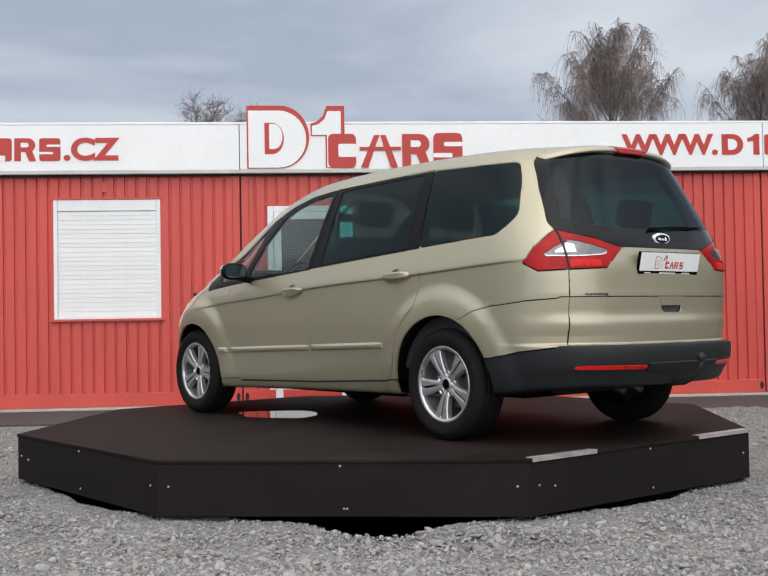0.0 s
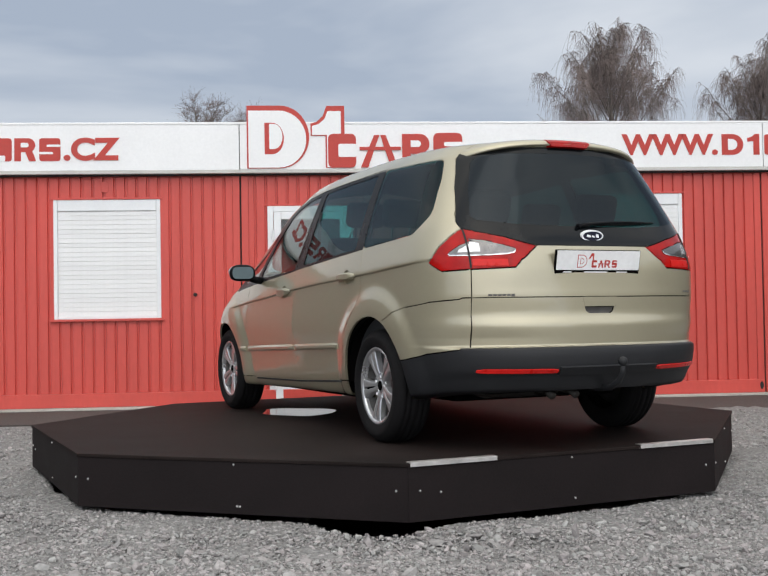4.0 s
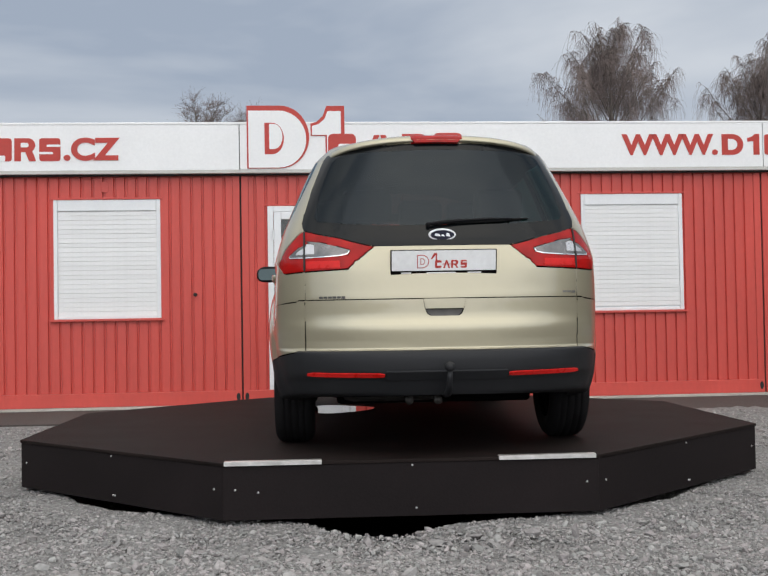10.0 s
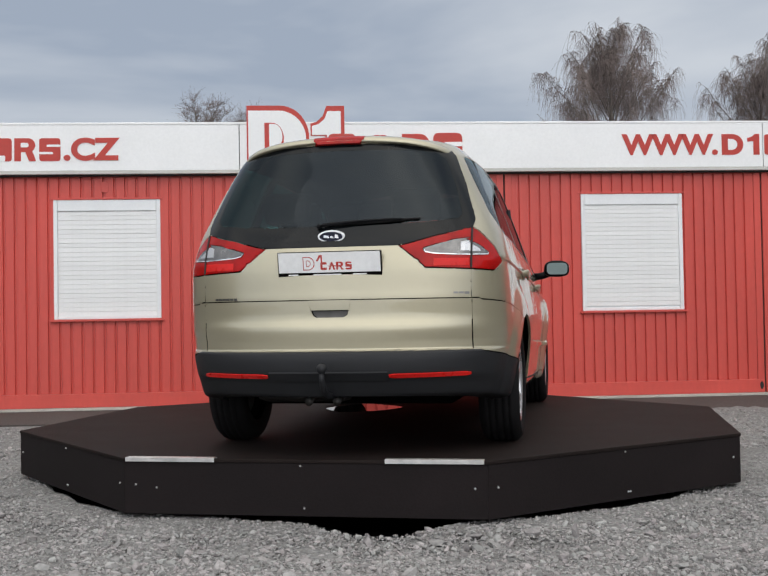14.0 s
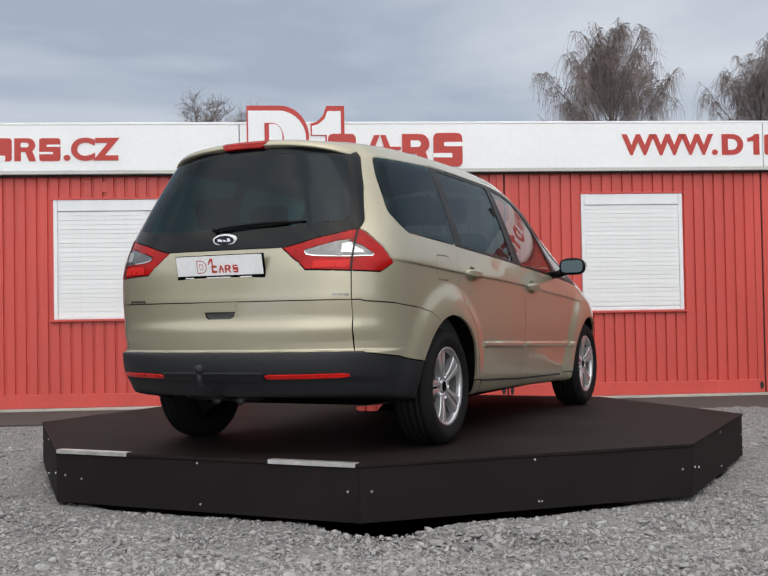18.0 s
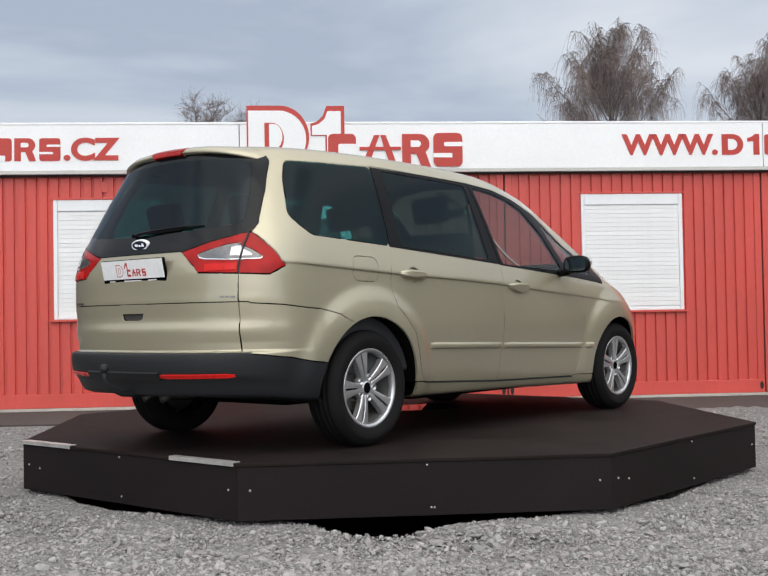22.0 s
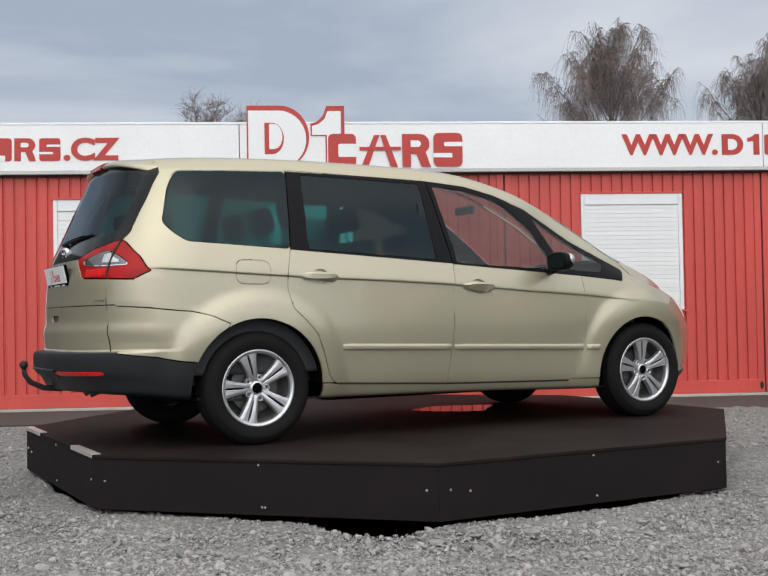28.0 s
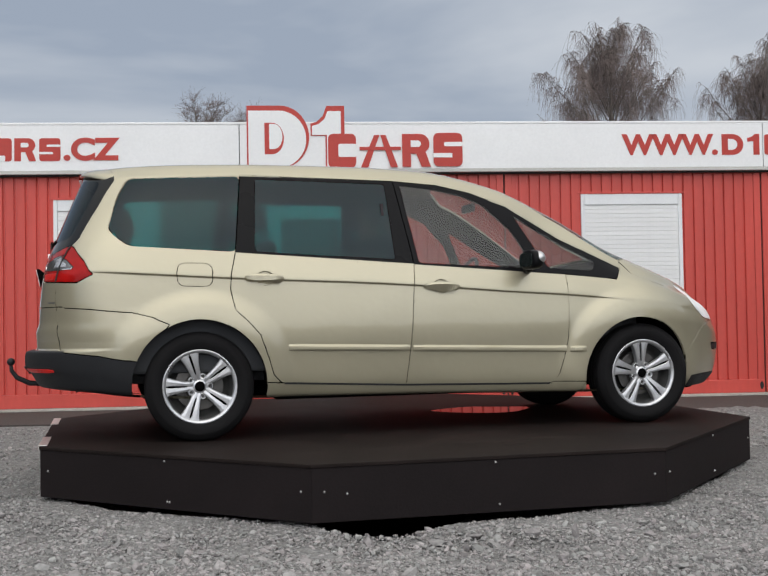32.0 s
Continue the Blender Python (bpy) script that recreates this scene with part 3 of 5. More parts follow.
def stem_and_bowl(name, x0, x1, z0, z1, d, label):
    """A block with an upright stem, a round upper part and a slanting foot."""
    w, h = x1 - x0, z1 - z0
    sign_plate(name, [(x0, z0), (x0 + .30 * w, z0), (x0 + .30 * w, z1), (x0, z1)], d, M["logo_red"], label)
    sign_plate(name, bowl(x0 + .02 * w, x0 + .96 * w, z0 + .40 * h, z1, .30 * h), d + .0006, M["logo_red"], label)
    sign_plate(name, [(x0 + .68 * w, z0), (x1, z0), (x0 + .80 * w, z0 + .50 * h), (x0 + .45 * w, z0 + .50 * h)], d + .0012, M["logo_red"], label)
    sign_plate("letter_slot", bowl(x0 + .30 * w, x0 + .66 * w, z0 + .60 * h, z1 - .20 * h, .10 * h), d + .003, M["fascia"])


stem_and_bowl("logo_block", 0.205, 0.500, 2.560, 2.900, 0.014, "red block of the logo")
block(0.530, 0.832, 2.562, 2.910, (0.640, 0.836, 2.770, 2.815))
sign_plate("logo_slot", [(0.526, 2.655), (0.725, 2.655), (0.725, 2.700), (0.526, 2.700)], 0.017, M["fascia"])


def lettering(body, x0, x1, z0, z1):
    """Words cut from red film, in the built-in font, fitted to their place."""
    cu = bpy.data.curves.new("letters", "FONT")
    cu.body, cu.extrude, cu.offset = body, 0.004, 0.040
    tmp = new("letters", cu)
    me = bpy.data.meshes.new_from_object(tmp.evaluated_get(bpy.context.evaluated_depsgraph_get()))
    bpy.data.objects.remove(tmp)
    co = np.array([v.co[:] for v in me.vertices])
    lo, hi = co.min(0), co.max(0)
    for v in me.vertices:
        x, y, z = v.co
        v.co = (x0 + (x - lo[0]) / (hi[0] - lo[0]) * (x1 - x0), FY - 0.003 - z, z0 + (y - lo[1]) / (hi[1] - lo[1]) * (z1 - z0))
    me.materials.append(M["logo_red"])
    return part("letters", me, None, fascia, "red adhesive letters")


lettering("WWW.", 2.520, 3.555, 2.668, 2.890)
lettering(".CZ", -3.225, -2.668, 2.642, 2.876)


def word_blocks(cells, z0, z1):
    for x0, x1, slots in cells:
        sign_plate("letter_block", rounded([(x0, z0), (x1, z0), (x1, z1), (x0, z1)], 0.03, 3), 0.004, M["logo_red"], "red block standing for a letter")
        for a, b, c, d in slots:
            w, h = x1 - x0, z1 - z0
            sign_plate("letter_slot", rounded([(x0 + a * w, z0 + c * h), (x0 + b * w, z0 + c * h), (x0 + b * w, z0 + d * h), (x0 + a * w, z0 + d * h)], 0.012, 3), 0.0065, M["fascia"])


word_blocks([(-3.95, -3.735, [(0.35, 0.7, 0.0, 0.25)]), (-3.465, -3.255, [(0.35, 1.0, 0.62, 0.72), (0.0, 0.65, 0.30, 0.40)])], 2.640, 2.872)
sign_plate("letter_block", bowl(3.600, 3.835, 2.668, 2.888, .115), 0.004, M["logo_red"], "red round block standing for a letter")
sign_plate("letter_block", [(3.945, 2.668), (4.012, 2.668), (4.012, 2.888), (3.958, 2.888), (3.935, 2.862), (3.880, 2.846), (3.880, 2.806), (3.945, 2.812)], 0.004, M["logo_red"], "stepped red block standing for a letter")
sign_plate("letter_slot", bowl(3.668, 3.768, 2.720, 2.836, .06), 0.0065, M["fascia"])
word_blocks([(4.065, 4.285, [(0.34, 1.0, 0.30, 0.68)]),
             (4.31, 4.53, [(0.35, 0.7, 0.0, 0.25)]), (4.80, 5.0, [(0.35, 1.0, 0.6, 0.7)])], 2.668, 2.884)


stem_and_bowl("letter_block", -3.71, -3.495, 2.640, 2.872, 0.004, "red block standing for a letter")
stem_and_bowl("letter_block", 4.56, 4.77, 2.668, 2.884, 0.004, "red block standing for a letter")


# ---- trees ----
def strands(paths, name, mat, parent, sides=3):
    """Thin tapered twigs from lists of (points, start radius, end radius), as one mesh."""
    verts, faces = [], []
    for pts, r0, r1 in paths:
        n = len(pts)
        start = len(verts)
        for i, p in enumerate(pts):
            d = pts[min(i + 1, n - 1)] - pts[max(i - 1, 0)]
            s = d.orthogonal().normalized()
            o = d.normalized().cross(s)
            r = r0 + (r1 - r0) * i / (n - 1)
            for k in range(sides):
                a = 2 * math.pi * k / sides
                verts.append(p + (s * math.cos(a) + o * math.sin(a)) * r)
        for i in range(n - 1):
            for k in range(sides):
                a, b = start + i * sides + k, start + i * sides + (k + 1) % sides
                faces.append((a, b, b + sides, a + sides))
    me = bpy.data.meshes.new(name)
    me.from_pydata([v[:] for v in verts], [], faces)
    me.materials.append(mat)
    return part(name, me, None, parent)


def birch(x, y, tops, seed, twigs=100, droop=1.0, core=12, low=6.0, label=""):
    """A bare tree: limbs rise from the trunk to the given tops (across, height) and to some of their own, and twigs hang from them."""
    rnd = random.Random(seed)
    t = thing("birch_tree", label, "tree", pose(x, y, -0.08), "bare birches behind the containers")
    height = max(z for _, z in tops)
    trunk = [Vector((0.12 * math.sin(i * 0.7 + seed), 0.2 * math.cos(i * 0.9), height * 0.90 * i / 9)) for i in range(10)]
    part("trunk", tube(trunk, [0.17 * height / 11 * (1 - i / 9.6) + 0.012 for i in range(10)], 9), M["bark"], t, "pale bark")
    reach = max(abs(q) for q, _ in tops)
    goals = [(dx, rnd.uniform(-0.5, 0.5), dz, 1.0) for dx, dz in tops]
    for _ in range(core):
        dx = rnd.gauss(0, 0.30 * reach)
        goals.append((dx, rnd.uniform(-0.6, 0.6) * reach, height * 0.985 - abs(dx) * rnd.uniform(0.5, 1.0) - rnd.uniform(0.2, 0.34 * (height - low)), 1.0))
    branches, fine = [], []
    for dx, dy, dz, share in goals:
        out = math.hypot(dx, dy)
        h = max(0.25, (dz - 0.9 * out - rnd.uniform(0.8, 1.8)) / (height * 0.90))
        k = min(int(h * 9), 8)
        base = trunk[k].lerp(trunk[k + 1], min(h * 9 - k, 1))
        tip = Vector((dx, dy, dz))
        mid = base.lerp(tip, 0.6) + Vector((0, 0, 0.12 * out + 0.1))
        limb = []
        for i in range(9):
            u = i / 8
            limb.append(base * (1 - u) ** 2 + mid * 2 * u * (1 - u) + tip * u * u + Vector((rnd.gauss(0, .03), rnd.gauss(0, .03), rnd.gauss(0, .02))) * min(u * 3, 1))
        branches.append((limb, 0.026, 0.006))
        carriers = [limb]
        way = Vector((dx, dy, 0)).normalized() if out > 0.05 else Vector((1, 0, 0))
        for _ in range(9):
            u = rnd.uniform(0.25, 1.0)
            k = min(int(u * 8), 7)
            p = limb[k].lerp(limb[k + 1], u * 8 - k)
            d = (way * rnd.uniform(-0.3, 0.9) + Vector((rnd.gauss(0, 0.7), rnd.gauss(0, 0.7), rnd.uniform(0.1, 0.9)))).normalized()
            ln = rnd.uniform(0.22, 0.62)
            sub = [p + d * ln * i / 5 + Vector((0, 0, -0.35 * ln * (i / 5) ** 2.5 * droop)) for i in range(6)]
            branches.append((sub, 0.009, 0.005))
            carriers.append(sub)
        for _ in range(int(twigs * share)):
            on = rnd.choice(carriers)
            n = len(on) - 1
            u = rnd.random() ** 0.6 * n
            k = min(int(u), n - 1)
            p = on[k].lerp(on[k + 1], u - k)
            if p.z < low - 0.3:
                continue
            d = Vector((rnd.gauss(0, 0.6), rnd.gauss(0, 0.6), rnd.uniform(-0.5, 0.45) + 1.1 * (1 - droop))).normalized()
            ln = rnd.uniform(0.25, 1.55) * (0.35 + 0.65 * droop)
            q = [p.copy()]
            for s in range(7):
                d = (d + Vector((rnd.gauss(0, 0.16), rnd.gauss(0, 0.16), -0.55 * droop))).normalized()
                p = p + d * ln * (0.09 + 0.015 * s)
                q.append(p.copy())
            fine.append((q, 0.0046, 0.0022))
            if rnd.random() < 0.7:
                d2 = Vector((rnd.gauss(0, 1), rnd.gauss(0, 1), 0.2)).normalized()
                p2, w = q[2].copy(), [q[2].copy()]
                for s in range(4):
                    d2 = (d2 + Vector((rnd.gauss(0, 0.2), rnd.gauss(0, 0.2), -0.6 * droop))).normalized()
                    p2 = p2 + d2 * ln * 0.12
                    w.append(p2.copy())
                fine.append((w, 0.0042, 0.0022))
    tagged(strands(branches, "branch_work", M["bark"], t, 5), "bare thin limbs", kind="stuff")
    tagged(strands(fine, "crown", M["twig"], t), "leafless drooping twigs", kind="stuff")
    return t


birch(8.25, 32, [(-.75, 11.62), (-1.0, 11.35), (-.45, 11.45), (.10, 11.15), (.45, 11.62), (.62, 11.45), (.25, 11.40), (1.40, 11.58), (1.55, 11.10), (1.20, 10.9), (-1.40, 10.85), (-1.25, 10.3),
                  (-2.25, 9.85), (-2.05, 9.55), (2.50, 9.88), (2.30, 9.65), (1.75, 10.3), (-2.6, 8.45), (-1.9, 8.9), (2.2, 8.9), (-1.3, 9.4), (1.7, 9.5), (.9, 10.2), (-.8, 10.4)],
      3, 150, 1.0, 20, 7.6, "tall bare weeping birch with hanging brown twigs")
birch(13.9, 32.5, [(-2.25, 9.45), (-2.05, 9.25), (-1.5, 9.7), (-1.2, 10.1), (-.9, 10.35), (-.55, 10.45), (-.2, 10.5), (.2, 10.9), (.35, 11.0), (.8, 10.7), (1.3, 10.3), (-.7, 9.6), (.1, 9.8), (1.8, 9.6)],
      8, 140, 1.0, 12, 7.6, "bare weeping birch with hanging brown twigs")
birch(-6.75, 33, [(-.55, 8.7), (-.2, 9.35), (-.2, 8.8), (.2, 8.7), (.5, 8.7), (.75, 9.4), (.8, 9.0), (1.0, 8.8), (.35, 9.2), (-.75, 8.5), (1.2, 8.5)], 5, 95, .12, 1, 7.6, "small bare tree rising over the roof line")
birch(-5.15, 34, [(-.25, 8.7), (0.0, 9.0), (.2, 8.9), (.4, 8.7), (.55, 8.3)], 12, 110, .2, 0, 7.6, "slender bare tree rising over the roof line")


# ---- the turntable ----
AP = 2.29
HALF = AP * math.tan(math.pi / 8)
table = thing("turntable", "dark brown octagonal display turntable of film-faced boards", "turntable", pose(0, 0, 0))
octagon = [(math.cos(math.pi / 8 + k * math.pi / 4) * AP / math.cos(math.pi / 8), math.sin(math.pi / 8 + k * math.pi / 4) * AP / math.cos(math.pi / 8)) for k in range(8)]
part("deck", prism([(x * 1.0012, y * 1.0012) for x, y in octagon], ZP - 0.018, ZP, 0.003, "z"), M["deck"], table, "brown film-faced plywood deck")
side_panel = mesh_of("side_panel", box(-HALF + 0.003, HALF - 0.003, 0.003, 0.021, 0.014, ZP - 0.0185, 0.003), M["deck_side"])
BOLT = mesh_of("bolt", lathe([(0.0, -0.006), (0.0042, -0.005), (0.0056, -0.002), (0.006, 0.0)], 12, "y"), M["bolt"])
for k in range(8):
    turn = pose(0, 0, 0, 0, 0, 45 * k) @ Matrix.Translation((0, -AP, 0))
    p = part("side_panel", side_panel, None, table, m=turn)
    for bx, bz in ((-0.884, -0.135), (0.884, -0.135), (0.0, -0.032), (0.018, -0.245), (0.034, -0.246) if k % 2 else (-0.77, -0.15)):
        part("bolt", BOLT, None, p, m=pose(bx, 0.003, ZP + bz))
for ya, yb in ((0.453, 0.938), (-0.931, -0.437)):
    s = box(-AP - 0.006, -AP + 0.042, ya, yb, ZP + 0.001, ZP + 0.006, 0.002)
    box(-AP - 0.0085, -AP - 0.0045, ya, yb, ZP - 0.016, ZP + 0.006, 0.001, bm=s)
    part("edge_strip", s, M["alu"], table, "worn aluminium edge strip")
part("hub", lathe([(0.0, -0.40), (0.55, -0.40), (0.55, 0.25), (0.0, 0.25)], 32, "z"), M["under"], table)
for k in range(4):
    part("bearer", box(-2.1, 2.1, -0.05, 0.05, 0.10, ZP - 0.019), M["under"], table, m=pose(0, 0, 0, 0, 0, 45 * k + 22.5) @ pose(0, 0, -0.004 * k))
pud = [(0.84 + (0.37 + 0.05 * math.sin(3 * a)) * math.cos(a), 0.34 + (0.27 + 0.03 * math.sin(4 * a + 1)) * math.sin(a)) for a in np.linspace(0, 2 * math.pi, 48, endpoint=False)]
puddle = prism(pud, ZP + 0.0004, ZP + 0.0016, 0, "z")
part("puddle", puddle, M["puddle"], table, "shallow puddle of rain water")


# ---- the car: x forward, y to its left, z up from the deck ----
car = thing("car", "champagne-beige metallic people carrier with dark rear windows, parked on the turntable", "car")


def pchip(xk, yk):
    """A smooth monotone curve through knots."""
    x, y = np.asarray(xk, float), np.asarray(yk, float)
    h, d = np.diff(x), np.diff(y) / np.diff(x)
    m = np.zeros(len(x))
    for i in range(1, len(x) - 1):
        if d[i - 1] * d[i] > 0:
            w1, w2 = 2 * h[i] + h[i - 1], h[i] + 2 * h[i - 1]
            m[i] = (w1 + w2) / (w1 / d[i - 1] + w2 / d[i])
    m[0], m[-1] = d[0], d[-1]

    def f(q):
        q = np.clip(q, x[0], x[-1])
        i = np.clip(np.searchsorted(x, q) - 1, 0, len(x) - 2)
        t = (q - x[i]) / h[i]
        return ((2 * t ** 3 - 3 * t ** 2 + 1) * y[i] + (t ** 3 - 2 * t ** 2 + t) * h[i] * m[i] + (-2 * t ** 3 + 3 * t ** 2) * y[i + 1] + (t ** 3 - t ** 2) * h[i] * m[i + 1])
    return f


XK = [-2.45, -2.1, -1.75, -1.4, -1.0, -0.5, 0.0, 0.5, 0.9, 1.3, 1.6, 1.9, 2.1, 2.35]
half_width = pchip(XK, [.865, .868, .875, .885, .892, .897, .897, .895, .892, .886, .875, .86, .85, .84])
sill_z = pchip(XK, [.34, .315, .275, .255, .25, .245, .24, .23, .222, .22, .22, .22, .22, .22])
swage_z = pchip(XK, [1.0, 1.0, .985, .965, .945, .925, .897, .86, .835, .80, .77, .72, .66, .60])
belt_z = pchip(XK, [1.17, 1.165, 1.145, 1.125, 1.10, 1.075, 1.045, 1.015, .975, .925, .865, .79, .72, .65])
top_y = pchip(XK, [.60, .61, .625, .637, .645, .648, .648, .660, .710, .770, .760, .70, .65, .60])
top_z = pchip(XK, [1.56, 1.58, 1.595, 1.605, 1.610, 1.605, 1.580, 1.470, 1.225, 1.015, .92, .835, .755, .675])
edge_z = pchip(XK, [1.60, 1.632, 1.658, 1.672, 1.677, 1.672, 1.650, 1.545, 1.350, 1.11, .995, .892, .79, .67])
spine_z = pchip(XK, [1.63, 1.66, 1.685, 1.70, 1.706, 1.706, 1.69, 1.590, 1.415, 1.175, 1.05, .935, .815, .68])
rear_x = pchip([.1, .2, .34, .42, .50, .540, .556, .645, .657, .708, .720, .80, .85, .90, .95, 1.06, 1.2, 1.4, 1.6, 1.72],
               [-2.30, -2.33, -2.415, -2.452, -2.458, -2.450, -2.387, -2.391, -2.3895, -2.3715, -2.3695, -2.367, -2.360, -2.354, -2.347, -2.321, -2.264, -2.187, -2.108, -2.073])
# where the tail's corner begins, free of the bumper's step and the gate's crease
corner_x = pchip([.1, .56, .80, .95, 1.06, 1.2, 1.4, 1.6, 1.72], [-1.791, -1.791, -1.772, -1.747, -1.721, -1.664, -1.587, -1.508, -1.473])
front_x = pchip([.1, .2, .3, .45, .6, .7, .8, .9, 1.0, 1.7], [2.15, 2.22, 2.30, 2.33, 2.32, 2.29, 2.27, 2.26, 2.25, 2.2])
LF, NF = 0.90, 2.1
WHEEL_R, WHEEL_F, WZ = -1.425, 1.400, 0.325
VTOP = 11.0


def section(x, v):
    """The half section at x: y and z at v, from the sill (0) to the roof's middle (11)."""
    w, zs, zw, zb = half_width(x), sill_z(x), swage_z(x), belt_z(x)
    ty, tz, ez, sz = top_y(x), top_z(x), edge_z(x), spine_z(x)
    # the crease along the side runs out towards the tail and the front wing
    k = np.clip(np.minimum((x + 2.12) / .30, (1.40 - x) / .40), 0, 1)
    k = k * k * (3 - 2 * k)
    ys = [w - .16, w - .066, w - .038, w - .018, w + .004, w - .006 - .007 * k, w - .008 + .004 * k, w - .044, ty, ty - .095, ty * .5, 0 * x]
    zz = [zs - .015, zs, zs + .065, .45 + 0 * x, np.minimum(.66, zw - .08), zw - .007, zw + .007, zb, tz, ez, ez + (sz - ez) * .8, sz]
    i = np.clip(np.floor(v).astype(int), 0, 10)
    t = v - i
    out = []
    for vals in (ys, zz):
        a = np.stack([np.broadcast_to(q, np.shape(x)) for q in vals])
        pad = np.concatenate([a[:1], a, a[-1:]])
        d = np.diff(a, axis=0)
        m = np.zeros_like(a)
        s = d[:-1] * d[1:] > 0
        m[1:-1] = np.where(s, 2 * d[:-1] * d[1:] / np.where(s, d[:-1] + d[1:], 1), 0)
        m[0], m[-1] = d[0], d[-1] if vals is ys else 0
        k = np.arange(a.shape[1])
        p0, p1, m0, m1 = a[i, k], a[i + 1, k], m[i, k], m[i + 1, k]
        out.append((2 * t ** 3 - 3 * t ** 2 + 1) * p0 + (t ** 3 - 2 * t ** 2 + t) * m0 + (-2 * t ** 3 + 3 * t ** 2) * p1 + (t ** 3 - t ** 2) * m1)
    return out


def ends(v):
    z_r = section(np.full_like(v, -1.9), v)[1]
    z_f = section(np.full_like(v, 2.0), v)[1]
    return rear_x(z_r), front_x(z_f)


def corner_length(v):
    z = section(np.full_like(v, -1.9), v)[1]
    return corner_x(z) - rear_x(z)


def squareness(v):
    """The tail's corners are squarer at the lamps than at the bumper."""
    return np.interp(section(np.full_like(v, -1.9), v)[1], [.60, .95], [2.6, 3.4])


def flare(x, z):
    out = 0
    for wx in (WHEEL_R, WHEEL_F):
        d = np.hypot(x - wx, z - WZ)
        # a shoulder, then a band that slopes out to the tyre
        t = np.clip((.585 - d) / .105, 0, 1)
        q = np.clip((.57 - d) / .17, 0, 1)
        out = out + .015 * t * t * (3 - 2 * t) + .016 * q * q * (3 - 2 * q)
    k = np.clip((1.02 - z) / .12, 0, 1)
    return out * k * k * (3 - 2 * k)


def surface(u, v):
    """A point of the body's left half: u runs from the tail's middle (0) round the corner (1), along the side, to the nose (3)."""
    u, v = np.asarray(u, float), np.asarray(v, float)
    rx, fx = ends(v)
    nr = squareness(v)
    lr = corner_length(v)
    pr = np.clip(u, 0, 1) * math.pi / 2
    pf = np.clip(3 - u, 0, 1) * math.pi / 2
    s = np.clip(u - 1, 0, 1)
    x = (rx + lr) + s * ((fx - LF) - (rx + lr))
    x = np.where(u < 1, rx + lr * (1 - np.maximum(np.cos(pr), 0) ** (2 / nr)), x)
    x = np.where(u > 2, fx - LF * (1 - np.maximum(np.cos(pf), 0) ** (2 / NF)), x)
    f = np.where(u < 1, np.sin(pr) ** (2 / nr), 1.0)
    f = np.where(u > 2, np.maximum(np.sin(pf), 0) ** (2 / NF), f)
    y, z = section(x, v)
    return np.stack([x, f * (y + flare(x, z)), z], -1)


def normal_at(u, v):
    e = 2e-3
    uu = np.clip(u, 0.004, 2.996)
    vv = np.clip(v, 0.004, VTOP - 0.004)
    n = np.cross(surface(uu + e, vv) - surface(uu - e, vv), surface(uu, vv + e) - surface(uu, vv - e))
    return -n / np.maximum(np.linalg.norm(n, axis=-1, keepdims=True), 1e-12)


# tables of the section, to look points up quickly
V_LINE = np.linspace(0.0, VTOP, 441)
X_LINE = np.linspace(-2.5, 2.4, 491)
Y_TAB, Z_TAB = (q.reshape(491, 441) for q in section(np.repeat(X_LINE, 441), np.tile(V_LINE, 491)))
REAR_TAB, FRONT_TAB = ends(V_LINE)
SQUARE_TAB, CORNER_TAB = squareness(V_LINE), corner_length(V_LINE)


def column(tab, x):
    k = min(max((x - X_LINE[0]) / (X_LINE[1] - X_LINE[0]), 0), 489.999)
    i = int(k)
    return tab[i] + (tab[i + 1] - tab[i]) * (k - i)


def v_at(x, z):
    return float(np.interp(z, np.maximum.accumulate(column(Z_TAB, x)[20:]), V_LINE[20:]))


def side(x, z):
    """(u, v) of the point that shows at (x, z) from the side."""
    v = v_at(x, z)
    rx, fx = np.interp(v, V_LINE, REAR_TAB), np.interp(v, V_LINE, FRONT_TAB)
    lr = np.interp(v, V_LINE, CORNER_TAB)
    if x < rx + lr:
        c = np.clip(1 - (x - rx) / lr, 0, 1) ** (np.interp(v, V_LINE, SQUARE_TAB) / 2)
        return math.acos(c) / (math.pi / 2), v
    if x > fx - LF:
        c = np.clip(1 - (fx - x) / LF, 0, 1) ** (NF / 2)
        return 3 - math.acos(c) / (math.pi / 2), v
    return 1 + (x - rx - lr) / (fx - LF - rx - lr), v


def rear(y, z):
    """(u, v) of the point that shows at (y, z) from behind."""
    x, u, v = -2.3, 0.0, 0.0
    for _ in range(16):
        v = v_at(x, z)
        f = min(abs(y) / max(np.interp(v, V_LINE, column(Y_TAB, x)), 1e-6), 1.0)
        nr = np.interp(v, V_LINE, SQUARE_TAB)
        p = math.asin(f ** (nr / 2))
        u = p / (math.pi / 2)
        x = np.interp(v, V_LINE, REAR_TAB) + np.interp(v, V_LINE, CORNER_TAB) * (1 - max(math.cos(p), 0) ** (2 / nr))
    return u, v


def side_poly(pts, r=0.0, step=0.09):
    q = rounded(pts, r) if r else pts
    return [side(*p) for p in split_points(q, step)]


def rear_poly(pts, r=0.0, step=0.09):
    q = rounded(pts, r) if r else pts
    return [rear(*p) for p in split_points(q, step)]


